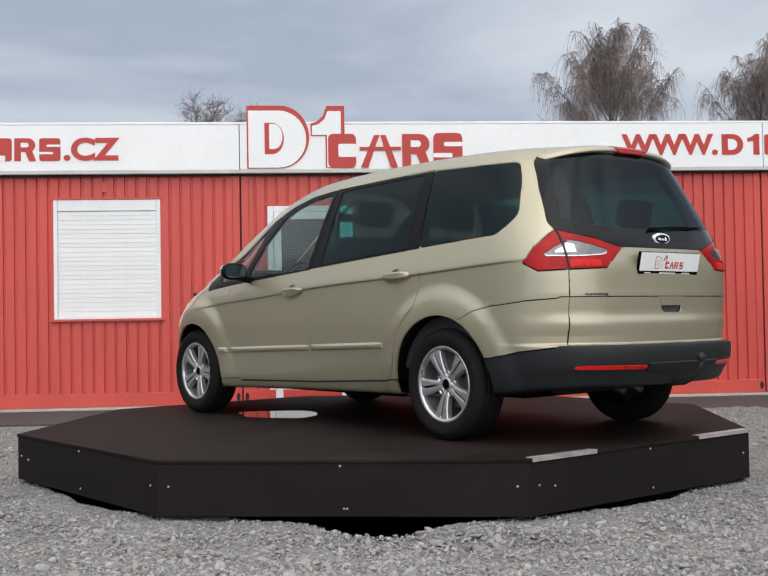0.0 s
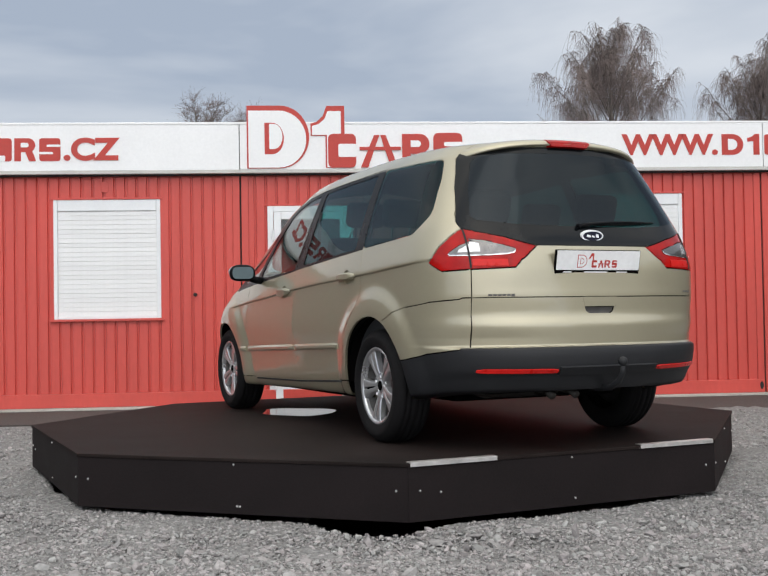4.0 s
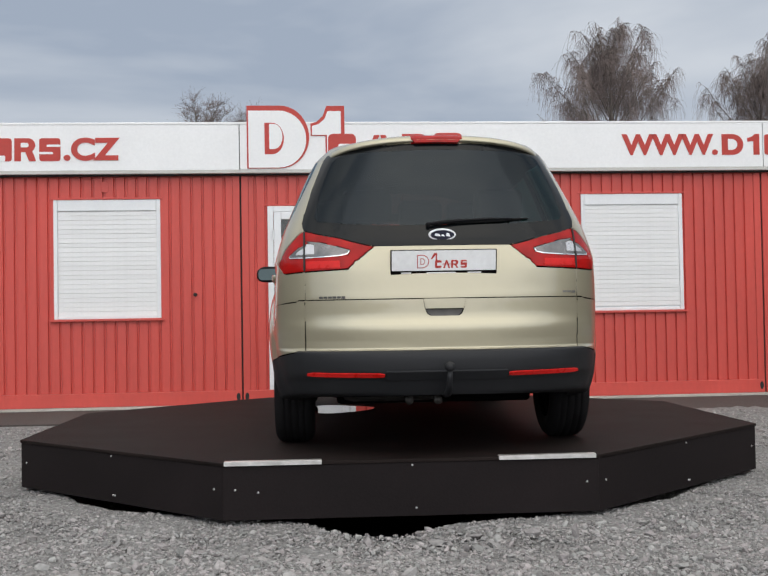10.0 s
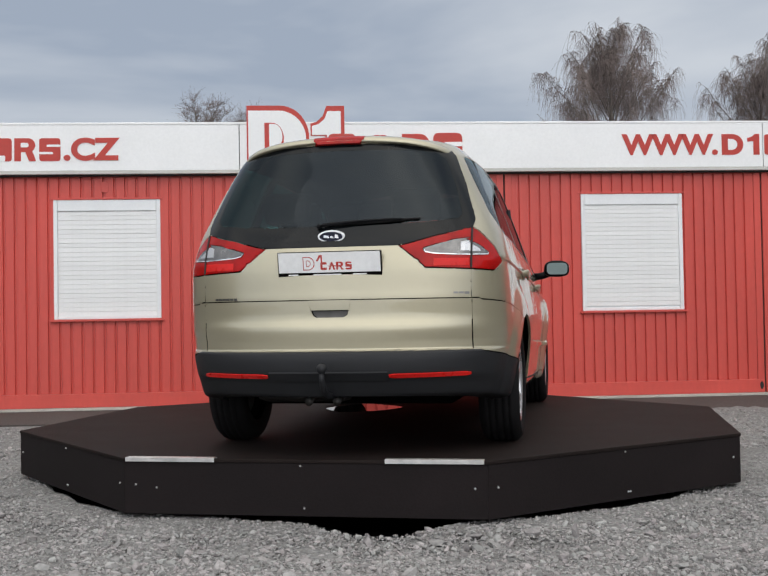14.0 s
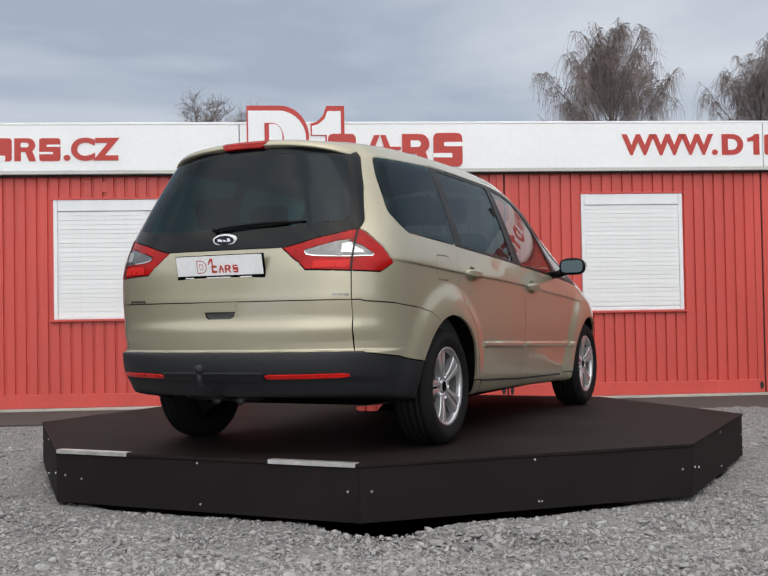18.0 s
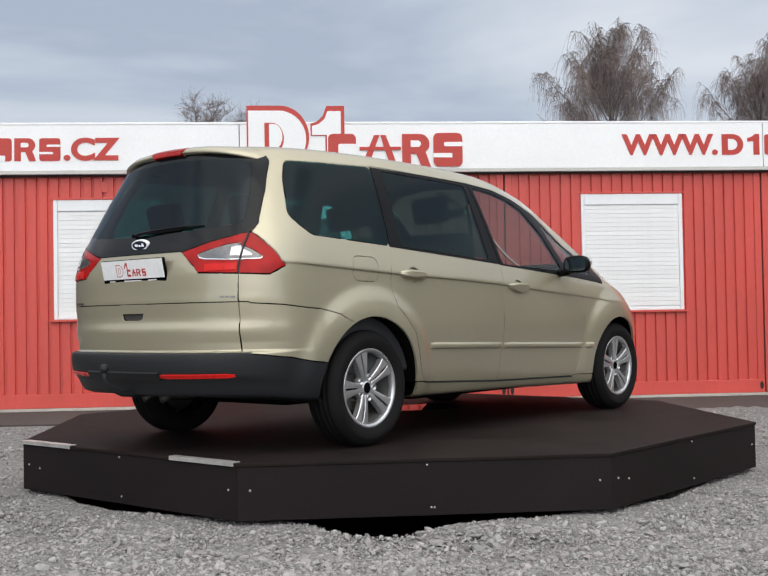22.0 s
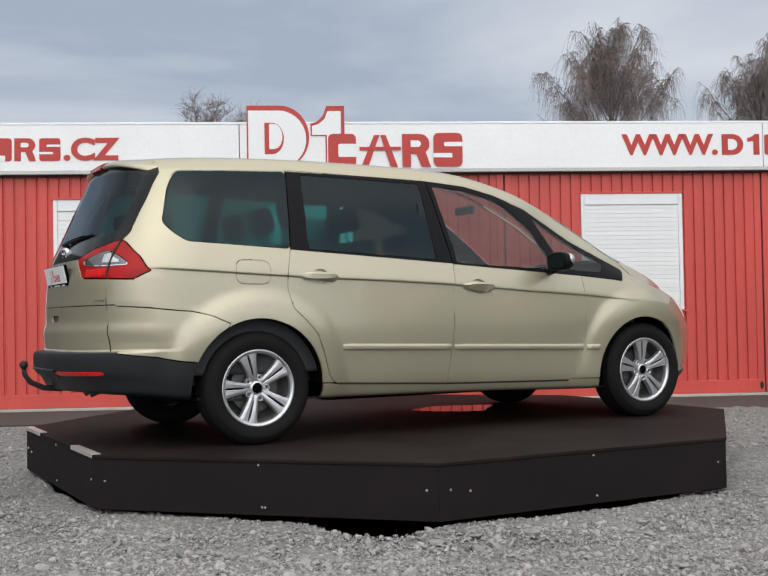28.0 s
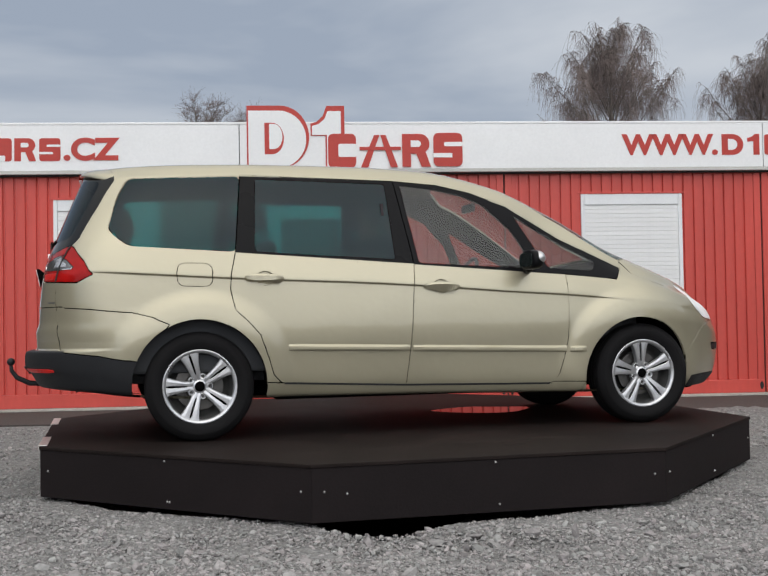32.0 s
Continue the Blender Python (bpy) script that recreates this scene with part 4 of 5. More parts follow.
def inside(p, poly):
    x, y = p
    hit = False
    for i in range(len(poly)):
        (x0, y0), (x1, y1) = poly[i - 1], poly[i]
        if (y0 > y) != (y1 > y) and x < (x1 - x0) * (y - y0) / (y1 - y0) + x0:
            hit = not hit
    return hit


# outlines, first match wins
SX = [(-1.155, 1.600), (-1.205, 1.115), (-1.235, .98), (-1.24, .89), (-1.215, .77), (-1.14, .70), (-1.07, .62), (-1.02, .48), (-.99, .38), (-.94, .33)]
BX = [(-.17, .297), (-.14, .55), (-.105, 1.038), (-.19, 1.572)]
AX = [(.79, .277), (.84, .33), (.87, .44), (.895, .56), (.905, .78), (.90, .968)]
OUTLINES = []


def outline(name, uv):
    OUTLINES.append((name, uv, (min(p[0] for p in uv), max(p[0] for p in uv), min(p[1] for p in uv), max(p[1] for p in uv))))


def circle(cx, cz, r, n=72):
    return [(cx + r * math.cos(2 * math.pi * k / n), cz + r * math.sin(2 * math.pi * k / n)) for k in range(n)]


outline("opening", [side(x, max(z, .19)) for x, z in circle(WHEEL_R, .322, .392)] )
outline("opening", [side(x, max(z, .19)) for x, z in circle(WHEEL_F - .012, .312, .372)])
outline("quarter_glass", side_poly([(-1.825, 1.570), (-1.1558, 1.592), (-1.2055, 1.118), (-1.83, 1.155), (-1.945, 1.255), (-1.885, 1.46)], .035))
outline("rear_door_glass", side_poly([(-1.065, 1.575), (-.245, 1.553), (-.222, 1.066), (-1.09, 1.118)], .02))
outline("rear_window_trim", side_poly([(-1.153, 1.592), (-.192, 1.572), (-.108, 1.042), (-1.203, 1.115)]))
outline("front_door_glass", side_poly([(-.150, 1.548), (.08, 1.526), (.27, 1.484), (.395, 1.43), (.57, 1.26), (.665, 1.08), (.69, 1.005), (-.070, 1.045)], .02))
outline("corner_glass", side_poly([(.60, 1.360), (.91, 1.172), (1.14, 1.055), (1.10, .990), (.80, 1.004), (.755, 1.06)], .03))
outline("front_window_trim", side_poly([(-.188, 1.572), (.10, 1.548), (.32, 1.500), (.56, 1.412), (.92, 1.195), (1.31, 1.010), (1.26, .935), (.90, .968), (-.105, 1.038)]))
TL = [rear(.345, 1.070), rear(.48, .955), rear(.60, .950), rear(.70, .946), side(-2.12, .940), side(-2.032, .985), side(-2.08, 1.07), side(-2.135, 1.150), rear(.70, 1.165), rear(.52, 1.118)]
TLI = [rear(.468, 1.052), rear(.478, 1.034), rear(.515, 1.027), rear(.60, 1.022), rear(.69, 1.020), side(-2.20, 1.020), side(-2.150, 1.022), side(-2.140, 1.032), side(-2.175, 1.070), side(-2.212, 1.098), rear(.69, 1.106), rear(.62, 1.096), rear(.54, 1.074)]


def at_uz(u, z):
    """(u, v) of the point at height z on the tail's or the corner's line u."""
    v = v_at(-2.2, z)
    for _ in range(8):
        v = v_at(float(surface(np.array([u]), np.array([v]))[0, 0]), z)
    return u, v


def corner_poly(uv, step):
    """A closed outline round the tail's corner, straight in u and height."""
    uz = [(u, float(surface(np.array([u]), np.array([v]))[0, 2])) for u, v in uv]
    return [at_uz(*p) for p in split_points(uz, step)]


outline("lamp_insert", corner_poly(TLI, .03))
outline("tail_light", corner_poly(TL, .04))
TG = [rear(*p) for p in split_points([(.0, 1.072), (.345, 1.072), (.40, 1.078), (.52, 1.108), (.6985, 1.155), (.712, 1.21), (.657, 1.40), (.595, 1.562), (.556, 1.601), (.40, 1.615), (.0, 1.622)], .09, False)]
TC = [rear(*p) for p in split_points([(.0, 1.178), (.30, 1.180), (.48, 1.190), (.630, 1.208), (.650, 1.235), (.612, 1.385), (.555, 1.538), (.515, 1.566), (.38, 1.580), (.0, 1.588)], .09, False)]
outline("tail_glass", [(-.1, TC[0][1])] + TC + [(-.1, TC[-1][1])])
outline("tail_border", [(-.1, TG[0][1])] + TG + [(-.1, TG[-1][1])])
outline("gate_handle", [(-.1, rear(.01, .714)[1]), (0, rear(.01, .714)[1]), rear(.066, .714), rear(.088, .726), rear(.096, .750), (0, rear(.01, .750)[1]), (-.1, rear(.01, .750)[1])])
outline("gate_grip", [(-.1, rear(.01, .750)[1]), rear(.096, .750), rear(.104, .785), rear(.106, .801), (-.1, rear(.01, .801)[1])])
outline("headlight", side_poly([(1.775, .905), (1.95, .83), (2.10, .70), (2.12, .655), (1.965, .675), (1.865, .765)], .02))
outline("fuel_flap", side_poly([(-1.55, .915), (-1.345, .910), (-1.345, 1.045), (-1.55, 1.050)], .05))
for cup, hx, hz in (("handle_cup", -1.035, .955), ("front_cup", .058, .897)):
    outline(cup, [side(hx + .052 * math.cos(a), hz + .042 * math.sin(a)) for a in np.linspace(0, 2 * math.pi, 18, endpoint=False)])
outline("rear_door", [side(*p) for p in split_points(SX + BX, .09)])
outline("front_door", [side(*p) for p in split_points([BX[3], BX[2], BX[1], BX[0]] + AX + [(.74, 1.0), (.60, 1.30), (.44, 1.46), (.32, 1.502), (.10, 1.550)], .09)])
outline("rear_bumper", [side(-1.765, .474), (side(-1.765, .40)[0], -.1), (-.1, -.1)] + [(-.1, rear(.02, .545)[1])] + [rear(y, .545) for y in (.05, .2, .4, .55, .66, .74)] + [side(-2.2, .535), side(-2.0, .510)])
outline("gate_lower", [(-.1, rear(.02, .548)[1])] + [rear(y, .548) for y in (.05, .3, .55, .700)] + [rear(.700, .70), rear(.700, .801)] + [rear(y, .801) for y in (.6, .4, .2, .05)] + [(-.1, rear(.02, .801)[1])])
outline("gate_top", [(-.1, rear(.01, 1.57)[1]), rear(.30, 1.57), rear(.552, 1.560), rear(.552, 1.600), (rear(.50, 1.625)[0], 9.4), (.62, 9.6), (.62, 11.1), (-.1, 11.1)])
outline("tailgate", [(-.1, rear(.02, .548)[1])] + [rear(y, .548) for y in (.05, .3, .55, .700)] + [rear(.700, q) for q in (.62, .70, .76, .80, .85, .90, .95, 1.0, 1.06)] + [rear(.690, 1.12), rear(.690, 1.21), rear(.640, 1.40), rear(.580, 1.555), rear(.552, 1.600)]
        + [(rear(.50, 1.625)[0], 9.4), (.62, 9.6), (.62, 11.1), (-.1, 11.1)])
outline("rear_bumper_cover", [side(-1.60, .690), side(-1.70, .735), side(-1.81, .762), side(-2.05, .785), side(-2.2, .795), rear(.74, .802), rear(.700, .802)] + [rear(.700, q) for q in (.76, .70, .65, .60, .55)] + [ rear(.74, .548), side(-2.2, .538), side(-2.0, .513), side(-1.765, .476)])
outline("fog_light", side_poly([(2.07, .455), (2.19, .455), (2.19, .50), (2.05, .50)], .012))
outline("front_lip", [side(1.80, .20), side(1.82, .29), side(1.92, .295), side(2.05, .298), (3.1, side(2.2, .30)[1]), (3.1, -.1), (side(1.80, .20)[0], -.1)])
outline("front_bumper", [side(1.72, .20), side(1.745, .45), side(1.92, .60), side(2.05, .655), (3.1, side(2.2, .66)[1]), (3.1, -.1), (side(1.72, .20)[0], -.1)])
SILL_U0, SILL_U1 = side(-1.05, .28)[0], side(1.02, .26)[0]
outline("sill", [side(x, np.interp(x, [-1.05, -.94, -.17, .79, 1.02], [.335, .333, .306, .286, .281])) for x in np.linspace(-1.05, 1.02, 24)] + [(SILL_U1, -.1), (SILL_U0, -.1)])
WS = [(.28, 10.99), (.36, 10), (.50, 9.1), (.90, 8.75), (1.32, 8.6), (1.42, 9.2), (1.50, 10), (1.53, 10.99)]


def at_xv(x, v):
    rx, fx = (q[0] for q in ends(np.array([float(v)])))
    lr = corner_length(np.array([float(v)]))[0]
    return 1 + (x - rx - lr) / (fx - LF - rx - lr), v


outline("windscreen", [at_xv(*p) for p in split_points(WS, .25, False)])
outline("bonnet", [at_xv(x, v) for x, v in ((1.535, 11.1), (1.50, 10), (1.42, 9.2), (1.33, 8.55), (1.40, 7.9), (1.62, 7.6))] + [(2.35, 7.7), (2.7, 8.0), (3.1, 8.2), (3.1, 11.1)])
outline("fender", [at_xv(.60, -.1), side(.60, .90), side(.90, .967), side(1.26, .933), side(1.315, 1.005), at_xv(1.33, 8.5), at_xv(1.40, 7.9), at_xv(1.62, 7.6), (2.35, 7.7), (2.7, 8.0), (3.1, 8.2), (3.1, -.1)])
ROOF_V = 8.75
outline("roof", [(-.1, ROOF_V), (3.1, ROOF_V), (3.1, 11.1), (-.1, 11.1)])


def build_sheets():
    us = np.concatenate([np.linspace(0, 1, 34)[:-1], np.linspace(1, 2, 150)[:-1], np.linspace(2, 3, 18)])
    vs = np.concatenate([np.linspace(0, 3, 16)[:-1], np.linspace(3, 5, 37)[:-1], np.linspace(5, 7, 13)[:-1], np.linspace(7, 8, 9)[:-1], np.linspace(8, 11, 20)])
    bm = bmesh.new()
    grid = [[bm.verts.new((u, v, 0)) for v in vs] for u in us]
    for i in range(len(us) - 1):
        for j in range(len(vs) - 1):
            bm.faces.new((grid[i][j], grid[i][j + 1], grid[i + 1][j + 1], grid[i + 1][j]))
    for name, poly, (u0, u1, v0, v1) in OUTLINES:
        pad_u, pad_v = .06, .4
        near = [f for f in bm.faces if max(v.co.x for v in f.verts) >= u0 - pad_u and min(v.co.x for v in f.verts) <= u1 + pad_u
                and max(v.co.y for v in f.verts) >= v0 - pad_v and min(v.co.y for v in f.verts) <= v1 + pad_v]
        for k in range(len(poly)):
            a, b = poly[k - 1], poly[k]
            if math.hypot(b[0] - a[0], b[1] - a[1]) < 1e-6:
                continue
            x0, x1 = sorted((a[0], b[0]))
            y0, y1 = sorted((a[1], b[1]))
            cut, rest = [], []
            for f in near:
                c = [v.co for v in f.verts]
                if max(q.x for q in c) >= x0 - 1e-4 and min(q.x for q in c) <= x1 + 1e-4 and max(q.y for q in c) >= y0 - 1e-3 and min(q.y for q in c) <= y1 + 1e-3:
                    cut.append(f)
                else:
                    rest.append(f)
            if not cut:
                continue
            geom = list({g for f in cut for g in (*f.verts, *f.edges)}) + cut
            out = bmesh.ops.bisect_plane(bm, geom=geom, dist=1e-6, plane_co=(a[0], a[1], 0), plane_no=(b[1] - a[1], a[0] - b[0], 0))
            near = rest + [g for g in out["geom"] if isinstance(g, bmesh.types.BMFace)]
    sheets = {}
    for f in bm.faces:
        c = f.calc_center_median()
        home = "quarter_panel"
        for name, poly, (u0, u1, v0, v1) in OUTLINES:
            if u0 <= c.x <= u1 and v0 <= c.y <= v1 and inside((c.x, c.y), poly):
                home = name
                break
        sheets.setdefault(home, []).append([(v.co.x, v.co.y) for v in f.verts])
    bm.free()
    return sheets


SHEETS = build_sheets()


def sheet_mesh(names, mirrored=False, both=False, gap=.0034, rim=.014, inset=0.0, flat=False):
    """The body sheet of the named outlines as a mesh: exact places and normals, edges drawn in by half a gap and turned inwards."""
    key, uv, faces = {}, [], []
    for n in names:
        for f in SHEETS.get(n, []):
            ids = []
            for p in f:
                k = (round(p[0], 6), round(p[1], 6))
                if k not in key:
                    key[k] = len(uv)
                    uv.append(p)
                ids.append(key[k])
            faces.append(ids)
    uv = np.array(uv)
    co, no = surface(uv[:, 0], uv[:, 1]), normal_at(uv[:, 0], uv[:, 1])
    if both:
        m = np.array([1, -1, 1])
        k = len(co)
        seam = np.abs(co[:, 1]) < 1e-4
        co[seam, 1] = 0
        no[seam, 1] = 0
        other = [i if seam[i] else i + k for i in range(k)]
        co, no = np.concatenate([co, co * m]), np.concatenate([no, no * m])
        faces = faces + [[other[i] for i in f][::-1] for f in faces]
    elif mirrored:
        co, no = co * np.array([1, -1, 1]), no * np.array([1, -1, 1])
        faces = [f[::-1] for f in faces]
    co = co - no * inset
    count = {}
    for f in faces:
        for a, b in zip(f, f[1:] + f[:1]):
            count.setdefault((min(a, b), max(a, b)), []).append((a, b, f))
    edge = [w[0] for w in count.values() if len(w) == 1]
    move = np.zeros_like(co)
    for a, b, f in edge:
        d = np.cross(no[a], co[b] - co[a])
        c = co[f].mean(0) - co[a]
        d = d * (1 if d @ c > 0 else -1)
        l = np.linalg.norm(d)
        if l > 1e-9:
            move[a] += d / l
            move[b] += d / l
    l = np.linalg.norm(move, axis=1, keepdims=True)
    co = co + np.where(l > 1e-6, move / np.maximum(l, 1e-9), 0) * gap
    rimmed = {}
    if rim:
        vs = sorted({q for a, b, _ in edge for q in (a, b)})
        n0 = len(co)
        # the rim has vertices of its own, so that the sheet keeps its smooth shading
        for q in vs:
            rimmed[q] = n0 + len(rimmed) * 2
        extra = np.concatenate([[co[q] - no[q] * .0006, co[q] - no[q] * rim] for q in vs])
        xn = np.concatenate([[no[q], no[q]] for q in vs])
        co, no = np.concatenate([co, extra]), np.concatenate([no, xn])
    rim_faces = [(b, a, rimmed[a], rimmed[b]) for a, b, _ in edge] + [(rimmed[b], rimmed[a], rimmed[a] + 1, rimmed[b] + 1) for a, b, _ in edge] if rim else []
    every = [list(f) for f in faces] + [list(f) for f in rim_faces]
    used = sorted({q for f in every for q in f})
    place = {q: i for i, q in enumerate(used)}
    co, no = np.nan_to_num(co[used]), np.nan_to_num(no[used], nan=0.577)
    me = bpy.data.meshes.new(names[0])
    me.from_pydata(co.tolist(), [], [[place[q] for q in f] for f in every])
    me.polygons.foreach_set("use_smooth", [not flat] * len(faces) + [False] * len(rim_faces))
    me.update(calc_edges=True)
    me.validate()
    if not flat:
        me.normals_split_custom_set_from_vertices([tuple(q) for q in no])
    return me


def sheet(name, names, mat, parent=None, label="", **kw):
    me = sheet_mesh(names, **kw)
    me.materials.append(mat)
    return part(name, me, None, parent or car, label)


P = M["paint"]
sheet("roof", ["roof"], P, both=True)
sheet("bonnet", ["bonnet"], P, both=True)
sheet("windscreen", ["windscreen"], M["glass_front"], both=True, label="clear windscreen", rim=.006)
tailgate = sheet("tailgate", ["tailgate"], P, both=True, label="champagne tailgate")
sheet("gate_top", ["gate_top"], P, tailgate, both=True)
gate_lower = sheet("tailgate_lower", ["gate_lower"], P, tailgate, both=True, gap=.0022)
# the recess is body-coloured; its shade is put in with a dark material
sheet("grip_recess", ["gate_handle"], M["steel_and_shade"], gate_lower, "tailgate handle recess, coloured dark for its shade", both=True, inset=.016, rim=0)
sheet("grip", ["gate_grip"], P, gate_lower, "tailgate grip bar", both=True, inset=-.004, rim=.02, gap=.001)
sheet("rear_window", ["tail_glass"], M["glass_tail"], tailgate, "dark tinted rear window", both=True, rim=0, gap=0)
sheet("window_border", ["tail_border"], M["black_glass"], tailgate, "black glass border of the rear window", both=True, rim=.006, gap=.0008)
rear_bumper = sheet("rear_bumper", ["rear_bumper"], M["bumper"], both=True, label="dark grey plastic rear bumper", rim=.012, gap=.0005)
front_bumper = sheet("front_bumper", ["front_bumper"], P, both=True)
sheet("front_lip", ["front_lip"], M["bumper"], front_bumper, "black plastic chin", both=True)
DOORS = {}
for mir, s in ((False, 1), (True, -1)):
    quarter = sheet("quarter_panel", ["quarter_panel"] + ([] if mir else ["fuel_flap"]), P, mirrored=mir)
    if mir:
        sheet("fuel_flap", ["fuel_flap"], P, quarter, mirrored=True, gap=.0016)
    sheet("rear_bumper_cover", ["rear_bumper_cover"], P, mirrored=mir)
    sheet("fender", ["fender"], P, mirrored=mir)
    sheet("sill", ["sill"], P, mirrored=mir, gap=.0065)
    fd = sheet("front_door", ["front_door"], P, mirrored=mir)
    rd = sheet("rear_door", ["rear_door"], P, mirrored=mir)
    DOORS[s] = (fd, rd)
    sheet("handle_cup", ["handle_cup"], P, rd, mirrored=mir, inset=.013, rim=0, gap=-.002)
    sheet("handle_cup", ["front_cup"], P, fd, mirrored=mir, inset=.013, rim=0, gap=-.002)
    sheet("bumper_vent", ["fog_light"], M["bumper"], front_bumper, "dark slot in the front bumper", mirrored=mir)
    sheet("quarter_window", ["quarter_glass"], M["glass_dark"], quarter, "dark tinted rear side window", mirrored=mir, rim=.006)
    sheet("door_window", ["rear_door_glass"], M["glass_dark"], rd, "dark tinted side window", mirrored=mir, inset=.004, rim=.0)
    sheet("door_window", ["front_door_glass"], M["glass_front"], fd, "clear side window", mirrored=mir, inset=.004, rim=.0)
    sheet("window_trim", ["rear_window_trim"], M["black_gloss"], rd, "gloss black window frame", mirrored=mir, gap=.0008)
    sheet("window_trim", ["front_window_trim"], M["black_gloss"], fd, "gloss black window frame", mirrored=mir, gap=.0008)
    sheet("corner_window", ["corner_glass"], M["glass_front"], car, "clear corner window", mirrored=mir, inset=.003, rim=.0)
    lamp = sheet("tail_light", ["tail_light"], M["red_lens"], car, "red tail light cluster", mirrored=mir, gap=.0050)
    sheet("reversing_lens", ["lamp_insert"], M["clear_lens"], lamp, "clear silvery lens", mirrored=mir, gap=.0, inset=-.002, rim=.004)
    sheet("headlight", ["headlight"], M["headlamp"], car, "clear headlight", mirrored=mir)
    # the dark inner skin that closes the gaps
    sheet("inner_skin", ["quarter_panel", "fuel_flap", "rear_bumper_cover", "fender", "sill", "front_door", "rear_door", "rear_window_trim", "front_window_trim", "tail_light", "lamp_insert",
                         "headlight", "fog_light", "handle_cup", "front_cup", "gate_lower", "gate_handle", "gate_grip", "roof", "bonnet", "tailgate", "gate_top", "front_bumper", "front_lip", "rear_bumper"], M["under"], mirrored=mir, inset=.021, rim=0, gap=0, flat=True)


# ---- the car's fitted parts ----
def body_point(uv, off=0.0, mir=False):
    u, v = np.array([uv[0]]), np.array([uv[1]])
    p = surface(u, v)[0] + normal_at(u, v)[0] * off
    return Vector((p[0], -p[1] if mir else p[1], p[2]))


def ribbon(name, stations, mat, parent, label="", mir=False):
    """A raised moulding that follows the body: per station a list of ((u, v), height over the sheet)."""
    b = bmesh.new()
    flat = [q for st in stations for q in st]
    u, v, h = (np.array(q) for q in ([p[0][0] for p in flat], [p[0][1] for p in flat], [p[1] for p in flat]))
    co = (surface(u, v) + normal_at(u, v) * h[:, None]) * np.array([1, -1 if mir else 1, 1])
    made = [b.verts.new(p) for p in co]
    k = len(stations[0])
    rows = [made[i * k:(i + 1) * k] for i in range(len(stations))]
    for p, q in zip(rows, rows[1:]):
        for k in range(len(p) - 1):
            b.faces.new((p[k], q[k], q[k + 1], p[k + 1]))
    for r in (rows[0], rows[-1]):
        b.faces.new(r)
    bmesh.ops.recalc_face_normals(b, faces=b.faces)
    return part(name, b, mat, parent, label, smooth=False)


def moulding(x0, x1, zc, hh, t, n=14):
    out = []
    for i in range(n + 1):
        x = x0 + (x1 - x0) * i / n
        e = 1.0 if 0 < i < n else 0.35
        z = zc(x)
        out.append([(side(x, z - hh), -.002), (side(x, z - hh * .8), t * .8 * e), (side(x, z - hh * .3), t * 1.1 * e), (side(x, z + hh * .35), t * 1.0 * e), (side(x, z + hh), -.001)])
    return out


strip_z = lambda x: .541 - .0275 * (x + .9)
for mir, s in ((False, 1), (True, -1)):
    fd, rd = DOORS[s]
    ribbon("rub_strip", moulding(-.90, -.150, strip_z, .021, .012), P, rd, "body-coloured rubbing strip", mir)
    ribbon("rub_strip", moulding(-.130, .885, strip_z, .021, .012), P, fd, "body-coloured rubbing strip", mir)
    ribbon("rub_strip", moulding(.905, 1.010, strip_z, .021, .012, 4), P, car, "body-coloured rubbing strip end", mir)
    for d, hx, hz in ((rd, -1.04, .957), (fd, .060, .898)):
        st = []
        for i in range(17):
            a = -1 + i / 8
            off = .004 + .030 * (1 - abs(a) ** 4)
            hh = .0185 * (1 - .45 * abs(a) ** 3)
            x, z = hx + .118 * a, hz - .004 * a
            st.append([(side(x, z - hh), off - .012), (side(x, z - hh * .8), off - .002), (side(x, z - hh * .3), off), (side(x, z + hh * .3), off), (side(x, z + hh * .8), off - .002), (side(x, z + hh), off - .012), (side(x, z), off - .014), (side(x, z - hh), off - .012)])
        ribbon("door_handle", st, P, d, "body-coloured door handle", mir)
    # a dark ribbon draws the shade of the gap between doors and sill
    gap_line_z = lambda x: float(np.interp(x, [-.94, -.17, .79], [.330, .297, .277])) - .003
    st = [[(side(x, gap_line_z(x) - .006), -.004), (side(x, gap_line_z(x) - .005), .003), (side(x, gap_line_z(x) + .005), .003), (side(x, gap_line_z(x) + .006), -.004)] for x in np.linspace(-.925, .775, 48)]
    ribbon("sill_seal", st, M["shadow_gap"], car, "dark line drawn for the shaded gap under the doors", mir)
    # mirror
    mb = bmesh.new()
    bmesh.ops.create_uvsphere(mb, u_segments=24, v_segments=16, radius=1.0)
    for v in mb.verts:
        x, y, z = v.co
        f = lambda q, p: math.copysign(abs(q) ** p, q)
        v.co = Vector((.066 * f(x, .8) if x > 0 else .034 * f(x, .35), .094 * f(y, .72) * (1 - .12 * (z > 0) * z), .061 * f(z, .62)))
    mm = Matrix.Translation((.60, s * 1.015, 1.052)) @ pose(0, 0, 0, 0, 0, -9 * s)
    mirror = part("wing_mirror", mb, M["black_gloss"], car, "black wing mirror", mm, smooth=True)
    gl = prism(rounded([(-.076, -.044), (.076, -.044), (.076, .042), (-.076, .042)], .035, 5), -.037, -.033, 0, "x")
    part("mirror_glass", gl, M["mirror"], mirror, "mirror glass")
    cap = bmesh.new()
    bmesh.ops.create_uvsphere(cap, u_segments=20, v_segments=12, radius=1.0)
